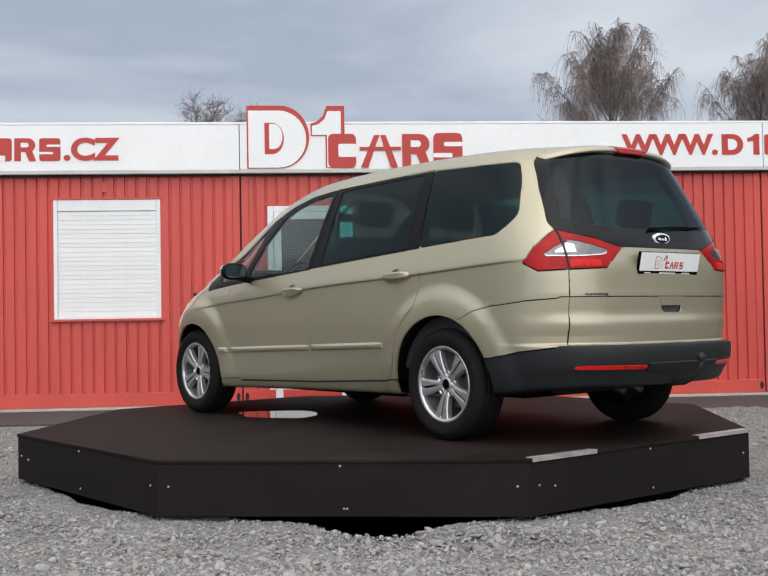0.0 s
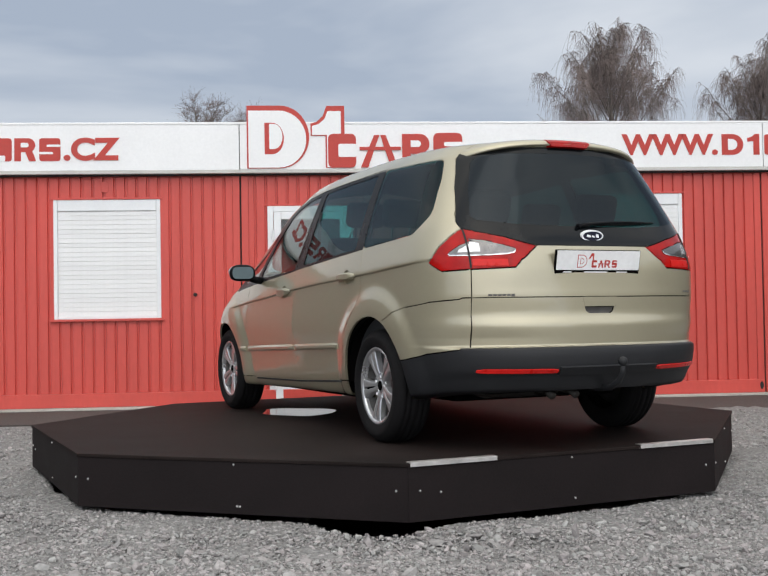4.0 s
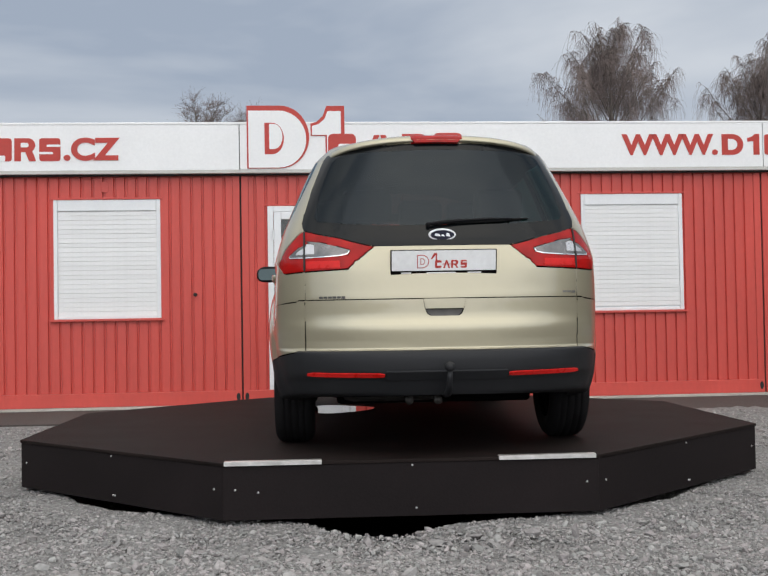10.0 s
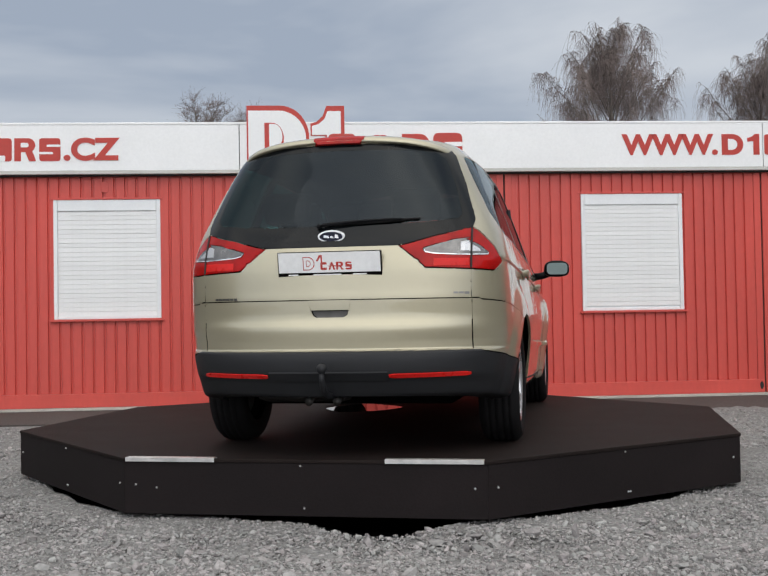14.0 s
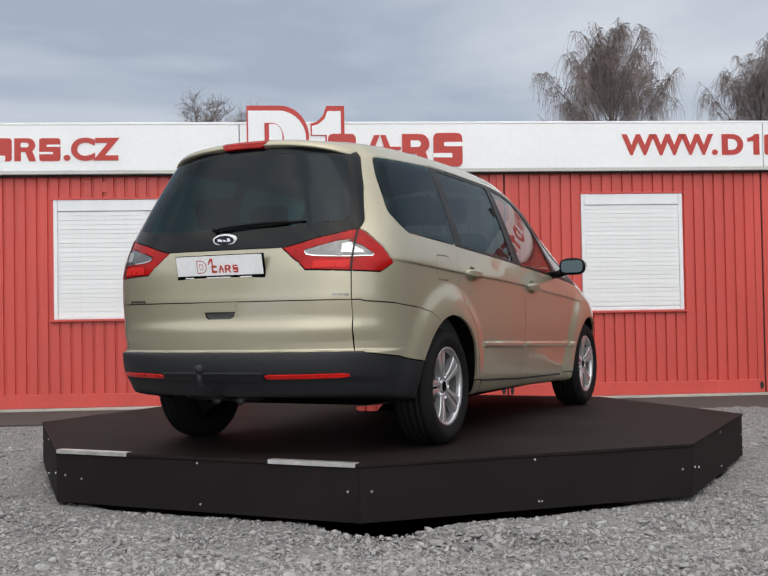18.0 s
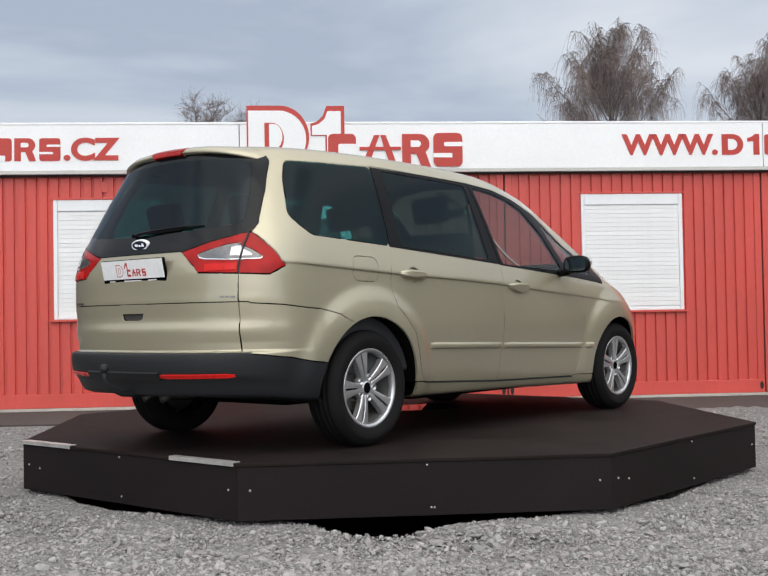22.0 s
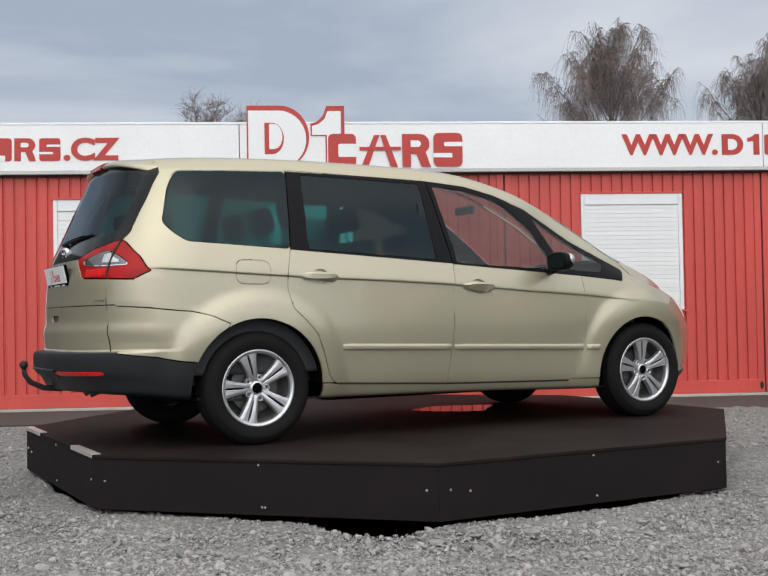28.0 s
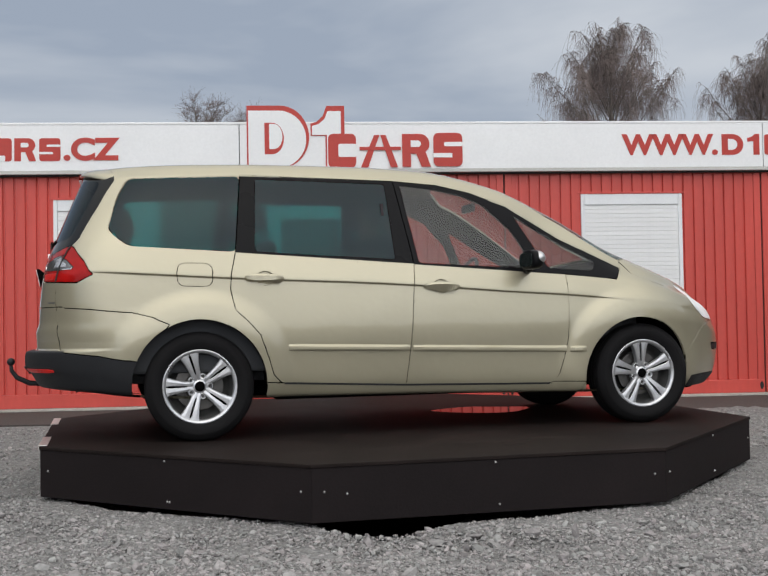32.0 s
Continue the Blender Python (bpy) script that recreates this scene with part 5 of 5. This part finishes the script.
    for v in cap.verts:
        x, y, z = v.co
        v.co = Vector((.024 + .046 * x, s * .036 + .063 * y, .010 + .045 * z))
    part("mirror_cap", cap, M["alloy"], mirror, "silver mirror cap", smooth=True)
    part("mirror_foot", tube([(.64, s * .83, .995), (.63, s * .90, 1.0), (.62, s * .97, 1.025)], [.030, .026, .03], 10), M["black_gloss"], car, "mirror foot", smooth=True)
    # reflector in the rear bumper
    st = []
    for i in range(15):
        y = .308 + (.690 - .308) * i / 14
        zc, h = .424 + .004 * (i / 14), .0105 * (1 if 0 < i < 14 else .6)
        st.append([(rear(y, zc - h), -.001), (rear(y, zc - h * .8), .006), (rear(y, zc + h * .8), .006), (rear(y, zc + h), -.001)])
    ribbon("reflector", st, M["red_reflector"], rear_bumper, "long red reflector", mir)
    # lamp dividing line and lower lens strip
    st = [[(rear(.695, z), -.001), (rear(.695, z), .005), (rear(.703, z), .005), (rear(.703, z), -.001)] for z in np.linspace(.952, 1.158, 8)]
    ribbon("lamp_joint", st, M["shadow_gap"], car, "dark joint across the tail light", mir)
    # chrome edge, bright patches for the bowls' sky reflection, and reflector bar of the lamp
    line = [rear(.472, 1.046), rear(.480, 1.034), rear(.515, 1.026), rear(.60, 1.021), rear(.694, 1.019)]
    st = [[((u0, v0 - .030), .001), ((u0, v0 - .024), .004), ((u0, v0 + .018), .004), ((u0, v0 + .024), .001)] for u0, v0 in line]
    ribbon("lamp_edge", st, M["chrome"], car, "chrome edge in the tail light", mir)
    line = [side(-2.25, 1.019), side(-2.20, 1.020), side(-2.150, 1.022), side(-2.142, 1.030)]
    st = [[((u0, v0 - .030), .001), ((u0, v0 - .024), .004), ((u0, v0 + .018), .004), ((u0, v0 + .024), .001)] for u0, v0 in line]
    ribbon("lamp_edge", st, M["chrome"], car, "chrome edge in the tail light", mir)
    st = [[(rear(y, 1.034), .001), (rear(y, 1.038), .004), (rear(y, top - .004), .004), (rear(y, top), .001)] for y, top in ((.648, 1.084), (.668, 1.090), (.688, 1.092))]
    ribbon("bulb_bowl", st, M["alloy"], car, "bright patch for the sky's reflection in the reversing light's bowl", mir)
    st = [[(side(x, 1.034), .001), (side(x, 1.037), .003), (side(x, top - .004), .003), (side(x, top), .001)] for x, top in ((-2.225, 1.088), (-2.205, 1.080), (-2.180, 1.052))]
    ribbon("bulb_bowl", st, M["alloy"], car, "bright patch for the sky's reflection in the indicator's bowl", mir)
    st = [[(rear(y, .962), .0005), (rear(y, .965), .003), (rear(y, .998), .003), (rear(y, 1.001), .0005)] for y in np.linspace(.52, .69, 7)]
    ribbon("lamp_reflector", st, M["red_reflector"], car, "bright red reflector bar in the tail light", mir)
    # arch liner
    for wx, r in ((WHEEL_R, .402), (WHEEL_F - .012, .382)):
        b = bmesh.new()
        rows = []
        for i in range(25):
            a = .04 + (math.pi - .08) * i / 24
            lx, lz = wx + r * math.cos(a), .315 + r * math.sin(a)
            rim_y = min(.872, body_point(side(lx, max(lz, .33))).y - .018)
            rows.append([b.verts.new((lx, s * y, lz)) for y in (.50, rim_y)])
        for p, q in zip(rows, rows[1:]):
            b.faces.new((p[0], p[1], q[1], q[0]))
        cen = b.verts.new((wx, s * .50, .30))
        for p, q in zip(rows, rows[1:]):
            b.faces.new((cen, p[0], q[0]))
        part("arch_liner", b, M["under"], car, "black wheel arch liner", smooth=True)


# ---- wheels ----
def build_wheel():
    w = part("wheel", lathe([(0.06, .05), (.06, -.06), (.0, -.06)], 20), M["steel_and_shade"], car, "silver five-spoke alloy wheel")
    R = .322
    prof = [(.205, -.095), (.235, -.108), (.275, -.112), (.300, -.100), (.315, -.082), (R - .004, -.074)]
    for y in (-.055, -.02, .02, .055):
        prof += [(R, y - .006), (R - .007, y - .004), (R - .007, y + .004), (R, y + .006)]
    prof += [(R - .004, .074), (.315, .082), (.300, .100), (.284, .108), (.281, .1105), (.276, .112), (.250, .110), (.247, .1085), (.235, .107), (.222, .096), (.213, .092)]
    part("tyre", lathe(prof, 72), M["rubber"], w, "black road tyre", smooth=True)
    part("rim", lathe([(.207, .070), (.2185, .086), (.2200, .094), (.2170, .0975), (.2100, .0965), (.2020, .0915), (.1985, .088), (.1965, .080), (.1950, .060)], 72), M["alloy"], w, "bright alloy rim", smooth=True)
    part("barrel", lathe([(.0, -.030), (.170, -.030), (.184, .0), (.190, .045), (.1955, .066)], 56), M["barrel"], w, "inner alloy barrel, darkened for its shade", smooth=True)
    part("brake_disc", lathe([(.0, .000), (.142, .000), (.142, .018), (.085, .020), (.080, .035), (.0, .035)], 40), M["steel_and_shade"], w, "dark brake disc")
    for k in range(5):
        b = bmesh.new()
        for sgn in (1, -1):
            rows = []
            for i in range(11):
                t = i / 10
                r = .034 + (.1995 - .034) * t
                wide = np.interp(r, [.034, .055, .085, .125, .165, .190, .1995], [.0235, .0270, .0300, .0370, .0470, .0565, .0650])
                slot = np.interp(r, [.034, .072, .080, .150, .186, .192], [0, 0, .0040, .0062, .0060, 0])
                dep = .068 + .012 * math.sin(.5 * math.pi * min(t * 1.3, 1)) + .008 * t
                rows.append([b.verts.new((sgn * q, h, r)) for q, h in ((slot, dep - .017), (slot, dep - .002), (slot + .0025, dep), (.55 * wide + .45 * slot, dep + .0012), (wide - .004, dep - .001),
                                                                     (wide, dep - .005), (wide + .002, dep - .036))])
            for p, q in zip(rows, rows[1:]):
                for j in range(6):
                    b.faces.new((p[j], p[j + 1], q[j + 1], q[j]))
        bmesh.ops.remove_doubles(b, verts=b.verts, dist=1e-5)
        bmesh.ops.recalc_face_normals(b, faces=b.faces)
        spoke = part("spoke", b, M["alloy"], w, "broad grooved alloy spoke", pose(0, 0, 0, 0, 72 * k + 18, 0))
        # a black box gives the slot its shade
        part("groove", box(-.012, .012, .052, .064, .070, .194, .001), M["under"], spoke, "black filler for the shade in the spoke's slot")
        part("nut_seat", lathe([(.0, .050), (.0125, .050), (.0140, .072), (.0175, .074), (.0195, .068), (.0215, .045)], 18), M["alloy"], w, "dished seat of a wheel nut", pose(0, 0, 0, 0, 72 * k + 54, 0) @ pose(0, 0, .059), smooth=True)
        part("wheel_nut", lathe([(.0, .066), (.0060, .066), (.0090, .062), (.0095, .045)], 6), M["barrel"], w, "dark wheel nut", pose(0, 0, 0, 0, 72 * k + 54, 0) @ pose(0, 0, .059))
    part("hub", lathe([(.030, .074), (.040, .069), (.062, .062), (.070, .050), (.072, .02)], 40), M["alloy"], w, smooth=True)
    part("hub_cap", lathe([(.0, .080), (.020, .079), (.026, .075), (.030, .070), (.030, .05)], 28), M["under"], w, "dark hub cap", smooth=True)
    return w


wheel = build_wheel()
wheel.matrix_basis = pose(WHEEL_R, .775, .322, 0, 8, 0)
for x, s, a in ((WHEEL_R, -1, 0), (1.420, 1, 31), (1.420, -1, -14)):
    w = copy_thing(wheel, pose(x, s * .775, .322, 0, 0, 0 if s > 0 else 180) @ pose(0, 0, 0, 0, a, 0))
    w.parent = car

# ---- tail ----
SP_N = 28
b = bmesh.new()
rows = []
for i in range(SP_N + 1):
    a = -1 + 2 * i / SP_N
    y = .585 * a
    lift = .048 * a * a + .03 * a ** 6
    xe = -2.105 + .60 * (1 - (1 - (abs(y) / .630) ** 3.4) ** (1 / 3.4))
    top = 1.676 - lift
    fore = 1.690 - lift * 1.05 - .004
    rows.append([b.verts.new(p) for p in ((xe + .26, y, fore - .030), (xe + .25, y, fore - .002), (xe + .13, y, top + .005), (xe + .055, y, top - .003), (xe + .010, y, top - .016), (xe - .012, y, top - .036), (xe - .008, y, top - .044), (xe + .04, y, top - .050))])
for p, q in zip(rows, rows[1:]):
    for k in range(7):
        b.faces.new((p[k], q[k], q[k + 1], p[k + 1]))
b.faces.new(rows[0])
b.faces.new(rows[-1])
bmesh.ops.recalc_face_normals(b, faces=b.faces)
spoiler = part("spoiler", b, P, tailgate, "body-coloured roof spoiler", smooth=True)
b = bmesh.new()
rows = []
for i in range(13):
    a = -1 + i / 6
    y, t = .135 * a, 1 if abs(a) < .99 else .5
    xe = -2.105 + .60 * (1 - (1 - (abs(y) / .630) ** 3.4) ** (1 / 3.4))
    zt = 1.676 - .048 * (y / .565) ** 2
    rows.append([b.verts.new(p) for p in ((xe + .036, y, zt - .006), (xe + .012, y, zt - .011), (xe - .009, y, zt - .024), (xe - .015, y, zt - .048 * t - .002), (xe + .02, y, zt - .056))])
for p, q in zip(rows, rows[1:]):
    for k in range(4):
        b.faces.new((p[k], q[k], q[k + 1], p[k + 1]))
b.faces.new(rows[0])
b.faces.new(rows[-1])
bmesh.ops.recalc_face_normals(b, faces=b.faces)
part("brake_light", b, M["red_lens"], spoiler, "red high-level brake light")


def tail_x(y, z, off=0.0):
    return body_point(rear(max(abs(y), .003), z), off).x


# wiper: arm, blade, pivot
pts = [Vector((tail_x(y, z, .022), y, z)) for y, z in ((.075, 1.176), (.02, 1.186), (-.10, 1.196), (-.25, 1.203), (-.36, 1.205))]
wiper = part("wiper", tube(pts, [.006, .010, .008, .006, .004], 8), M["black_gloss"], tailgate, "black rear wiper", smooth=True)
pts = [Vector((tail_x(y, z, .010), y, z)) for y, z in ((-.02, 1.185), (-.14, 1.190), (-.28, 1.196), (-.45, 1.207))]
part("wiper_blade", tube(pts, [.006, .009, .009, .004], 6), M["rubber"], wiper)
part("wiper_pivot", lathe([(.0, .014), (.010, .012), (.012, .0), (.012, -.02)], 18, "x"), M["black_gloss"], wiper, m=pose(tail_x(.07, 1.176, .016), .068, 1.178) @ pose(0, 0, 0, 0, 0, 180))


def oval(ry, rz, n=36):
    return [(ry * math.cos(2 * math.pi * i / n), rz * math.sin(2 * math.pi * i / n)) for i in range(n)]


ex = tail_x(.0, 1.128, .0)
lean = pose(ex - .004, 0, 1.125, 0, -9, 0)
emblem = part("badge", prism(oval(.070, .031), -.010, .012, .002, "x"), M["badge_silver"], tailgate, "oval chrome badge", lean)
part("badge_line", prism(oval(.0600, .0235), -.0112, -.009, 0, "x"), M["badge_blue"], emblem)
for y0, y1, z0, z1 in ((-.040, -.018, -.010, .011), (-.014, .006, -.009, .004), (.010, .040, -.008, .008)):
    part("badge_bar", prism(rounded([(y0, z0), (y1, z0 + .003), (y1 - .004, z1), (y0 + .004, z1 - .004)], .003, 3), -.013, -.0110, 0, "x"), M["badge_silver"], emblem)

px = tail_x(.0, .985, .0) - .011
lean = pose(px, 0, .985, 0, -12, 0)
plate = part("number_plate", box(-.010, .008, -.268, .268, -.064, .062, .004), M["under"], tailgate, "white plate in a black holder", lean)
part("plate_face", box(-.0135, -.009, -.262, .262, -.043, .059, .001), M["plate"], plate, "white plate face")


def plate_shape(outline_pts, mat, d):
    part("plate_mark", prism(outline_pts, -.0137 - d, -.013, 0, "x"), mat, plate)


# the plate is read from behind: its marks run from the car's left to its right
flip = lambda pts: [(-y, z) for y, z in pts]
plate_shape(flip(bowl(-.135, -.075, -.030, .038, .034)), M["logo_red"], .0004)
plate_shape(flip(bowl(-.131, -.079, -.026, .034, .031)), M["plate"], .0007)
plate_shape(flip(bowl(-.118, -.095, -.012, .020, .014)), M["logo_red"], .0010)
plate_shape(flip(bowl(-.115, -.098, -.009, .017, .012)), M["plate"], .0013)
plate_shape(flip([(-.066, .018), (-.050, .046), (-.034, .046), (-.034, .010), (-.042, .010), (-.042, .036), (-.060, .014)]), M["logo_red"], .0004)
# the word's four shapes: a slotted block, a pair of slanting bars, a stem with a bowl, a block with two slots
for q in ([(-.045, -.030), (-.012, -.030), (-.012, .010), (-.045, .010)], [(.036, -.030), (.046, -.030), (.046, .010), (.036, .010)], [(.084, -.030), (.116, -.030), (.116, .010), (.084, .010)]):
    plate_shape(flip(rounded(q, .008, 3)), M["logo_red"], .0006)
for q in ([(-.004, -.030), (.005, -.030), (.017, .010), (.010, .010)], [(.031, -.030), (.022, -.030), (.010, .010), (.017, .010)], [(-.006, -.012), (.034, -.012), (.034, -.008), (-.006, -.008)],
          [(.064, -.030), (.074, -.030), (.060, -.010), (.050, -.010)]):
    plate_shape(flip(q), M["logo_red"], .0007)
plate_shape(flip(bowl(.040, .072, -.014, .010, .010)), M["logo_red"], .0008)
plate_shape(flip(bowl(.047, .060, -.007, .003, .005)), M["plate"], .0011)
for a, b, c, d in ((-.034, -.010, -.018, -.002), (.094, .118, -.003, .002), (.082, .106, -.021, -.016)):
    plate_shape(flip(rounded([(a, c), (b, c), (b, d), (a, d)], .002, 2)), M["plate"], .0010)
for y0, y1 in ((-.215, -.165), (-.085, .060), (.120, .190)):
    part("holder_mark", box(-.0120, -.0095, -y1, -y0, -.057, -.051, .0008), M["plate"], plate)
for y0, y1, z0, n, h in ((.495, .630, .814, 6, .0055), (-.690, -.612, .828, 3, .005)):
    for k in range(n):
        a = abs(y0 + (y1 - y0) * (k + .05) / n)
        c = abs(y0 + (y1 - y0) * (k + .88) / n)
        q = h * (1.5 if k == 0 else 1.0)
        st = [[(rear(y, z0 - q), .0002), (rear(y, z0 - q), .0022), (rear(y, z0 + h), .0022), (rear(y, z0 + h), .0002)] for y in np.linspace(a, c, 3)]
        ribbon("badge_bar", st, M["steel_and_shade"] if n == 6 else M["exhaust"], tailgate, "dark bar of the model badge" if n == 6 else "bright bar of the engine badge", y0 < 0)

# bumper step, tow bar, exhaust, underbody
st = []
for i in range(31):
    y = -.30 + .60 * i / 30
    st.append([(rear(abs(y) + 1e-4, z), h) for z, h in ((.400, -.001), (.405, .010), (.442, .012), (.447, -.001))])
b = bmesh.new()
rows = []
for i, s4 in enumerate(st):
    y = -.30 + .60 * i / 30
    uu, vv = np.array([p[0][0] for p in s4]), np.array([p[0][1] for p in s4])
    cs = (surface(uu, vv) + normal_at(uu, vv) * np.array([p[1] for p in s4])[:, None]) * np.array([1, -1 if y < 0 else 1, 1])
    rows.append([b.verts.new(p) for p in cs])
for p, q in zip(rows, rows[1:]):
    for k in range(3):
        b.faces.new((p[k], q[k], q[k + 1], p[k + 1]))
part("bumper_pad", b, M["bumper"], rear_bumper, "raised bumper pad")
tow = part("tow_bar", tube([(-2.20, 0, .330), (-2.34, 0, .320), (-2.44, 0, .328), (-2.515, 0, .365), (-2.548, 0, .410), (-2.552, 0, .445)], [.018, .018, .017, .016, .014, .012], 12), M["bumper"], car, "black swan-neck tow bar", smooth=True)
b = bmesh.new()
bmesh.ops.create_uvsphere(b, u_segments=18, v_segments=12, radius=.025)
part("tow_ball", b, M["bumper"], tow, "dark tow ball cap", pose(-2.552, 0, .466), smooth=True)
part("silencer", lathe([(.0, -.26), (.07, -.25), (.085, -.20), (.085, .20), (.07, .25), (.0, .26)], 24, "y"), M["steel_and_shade"], car, "dull steel silencer", pose(-1.93, .25, .325) @ Matrix.Diagonal((1, 1, .75, 1)), smooth=True)
for y in (.02, .17):
    part("tailpipe", tube([(-1.92, y, .31), (-2.10, y, .298), (-2.16, y, .275)], [.022, .022, .022], 14), M["steel_and_shade"], car, "bent tailpipe", smooth=True)
under = box(-1.75, 1.93, -.54, .54, .235, .30, .02)
box(-.98, .95, -.80, .80, .225, .29, .02, bm=under)
box(-2.16, -1.86, -.58, .58, .30, .36, .02, bm=under)
box(1.70, 1.98, -.50, .50, .19, .27, .02, bm=under)
part("underbody", under, M["under"], car, "black underbody")
for x in (WHEEL_R, 1.42):
    part("axle", tube([(x, -.70, .32), (x, .70, .32)], .035, 10), M["under"], car, "black axle beam")

# ---- inside ----
IN = M["interior"]
cabin = box(-1.95, 1.15, -.70, .70, .34, .40, .01)
part("cabin_floor", cabin, IN, car, "dark carpeted floor")
for s in (1, -1):
    part("door_lining", box(-1.9, .88, s * .80 - .02, s * .80 + .02, .40, .985, .02), IN, car, "dark door lining")
dash = prism([(.80, .55), (.78, .86), (.86, .97), (1.02, 1.0), (1.42, .965), (1.45, .55)], -.76, .76, .02)
dashboard = part("dashboard", dash, IN, car, "dark moulded dashboard")
tor = tube([(0, .185 * math.cos(2 * math.pi * i / 36), .185 * math.sin(2 * math.pi * i / 36)) for i in range(37)], .014, 8)
sw = part("steering_wheel", tor, IN, car, "black steering wheel", pose(.62, .37, .965, 0, 24, 0), smooth=True)
part("wheel_centre", lathe([(.0, -.03), (.075, -.025), (.085, .01), (.0, .03)], 20, "x"), IN, sw)
for a in (0, 180, 270):
    part("wheel_arm", box(-.008, .012, .06, .185, -.016, .016, .004), IN, sw, m=pose(0, 0, 0, a, 0, 0))
part("inside_mirror", box(.52, .55, -.12, .12, 1.44, 1.50, .012), IN, car, "inside mirror")


def seat(x, y, w=.50, back=.60):
    q = prism([(-.26, 0), (.27, .02), (.29, .10), (.22, .15), (-.22, .10), (-.27, .06)], -w / 2, w / 2, .022)
    st = part("seat", q, IN, car, "charcoal cloth car seat", pose(x, y, .60))
    part("seat_base", box(-.22, .22, -w / 2 + .04, w / 2 - .04, -.20, -.001, .01), IN, st)
    part("backrest", box(-.07, .06, -w / 2 + .01, w / 2 - .01, 0, back, .045, 3), IN, st, m=pose(-.24, 0, .08, 0, -16, 0))
    part("headrest", box(-.045, .05, -.135, .135, 0, .175, .04, 3), IN, st, m=pose(-.24, 0, .08, 0, -16, 0) @ pose(.0, 0, back + .075))
    for s in (.06, -.06):
        part("headrest_post", tube([(0, s, -.06), (0, s, .09)], .007, 8), M["chrome"], st, m=pose(-.24, 0, .08, 0, -16, 0) @ pose(0, 0, back))


for y in (.39, -.39):
    seat(.22, y, .52, .60)
for y in (.50, 0, -.50):
    seat(-.62, y, .46, .53)
for y in (.36, -.36):
    seat(-1.42, y, .46, .50)
for s in (1, -1):
    part("seat_belt", tube([(-.28, s * .74, 1.42), (-.27, s * .76, 1.10), (-.25, s * .77, .75)], [.012, .012, .012], 4), IN, car, "dark seat belt")


# ---- what moves: the turntable and the car on it turn clockwise ----
TURN = [(0, 129.06), (1, 125.45), (2, 121.75), (3, 118.33), (4, 114.85), (5, 111.32), (6, 107.70), (7, 104.22), (8, 100.50), (9, 96.96), (10, 93.18), (11, 89.65), (12, 86.10), (13, 82.45),
        (14, 78.96), (15, 75.40), (16, 71.80), (17, 68.12), (18, 64.36), (19, 60.90), (20, 57.32), (21, 53.76), (22, 50.05), (23, 46.47), (24, 42.99), (25, 39.20), (26, 35.60), (27, 31.98),
        (28, 28.35), (29, 24.75), (30, 21.10), (31, 17.55), (32, 13.93)]


def motions():
    walk(table, [(t, pose(0, 0, 0, 0, 0, a)) for t, a in TURN])
    walk(car, [(t, pose(0, 0, 0, 0, 0, a) @ pose(0.0451, -0.1741, ZP)) for t, a in TURN])


motions()
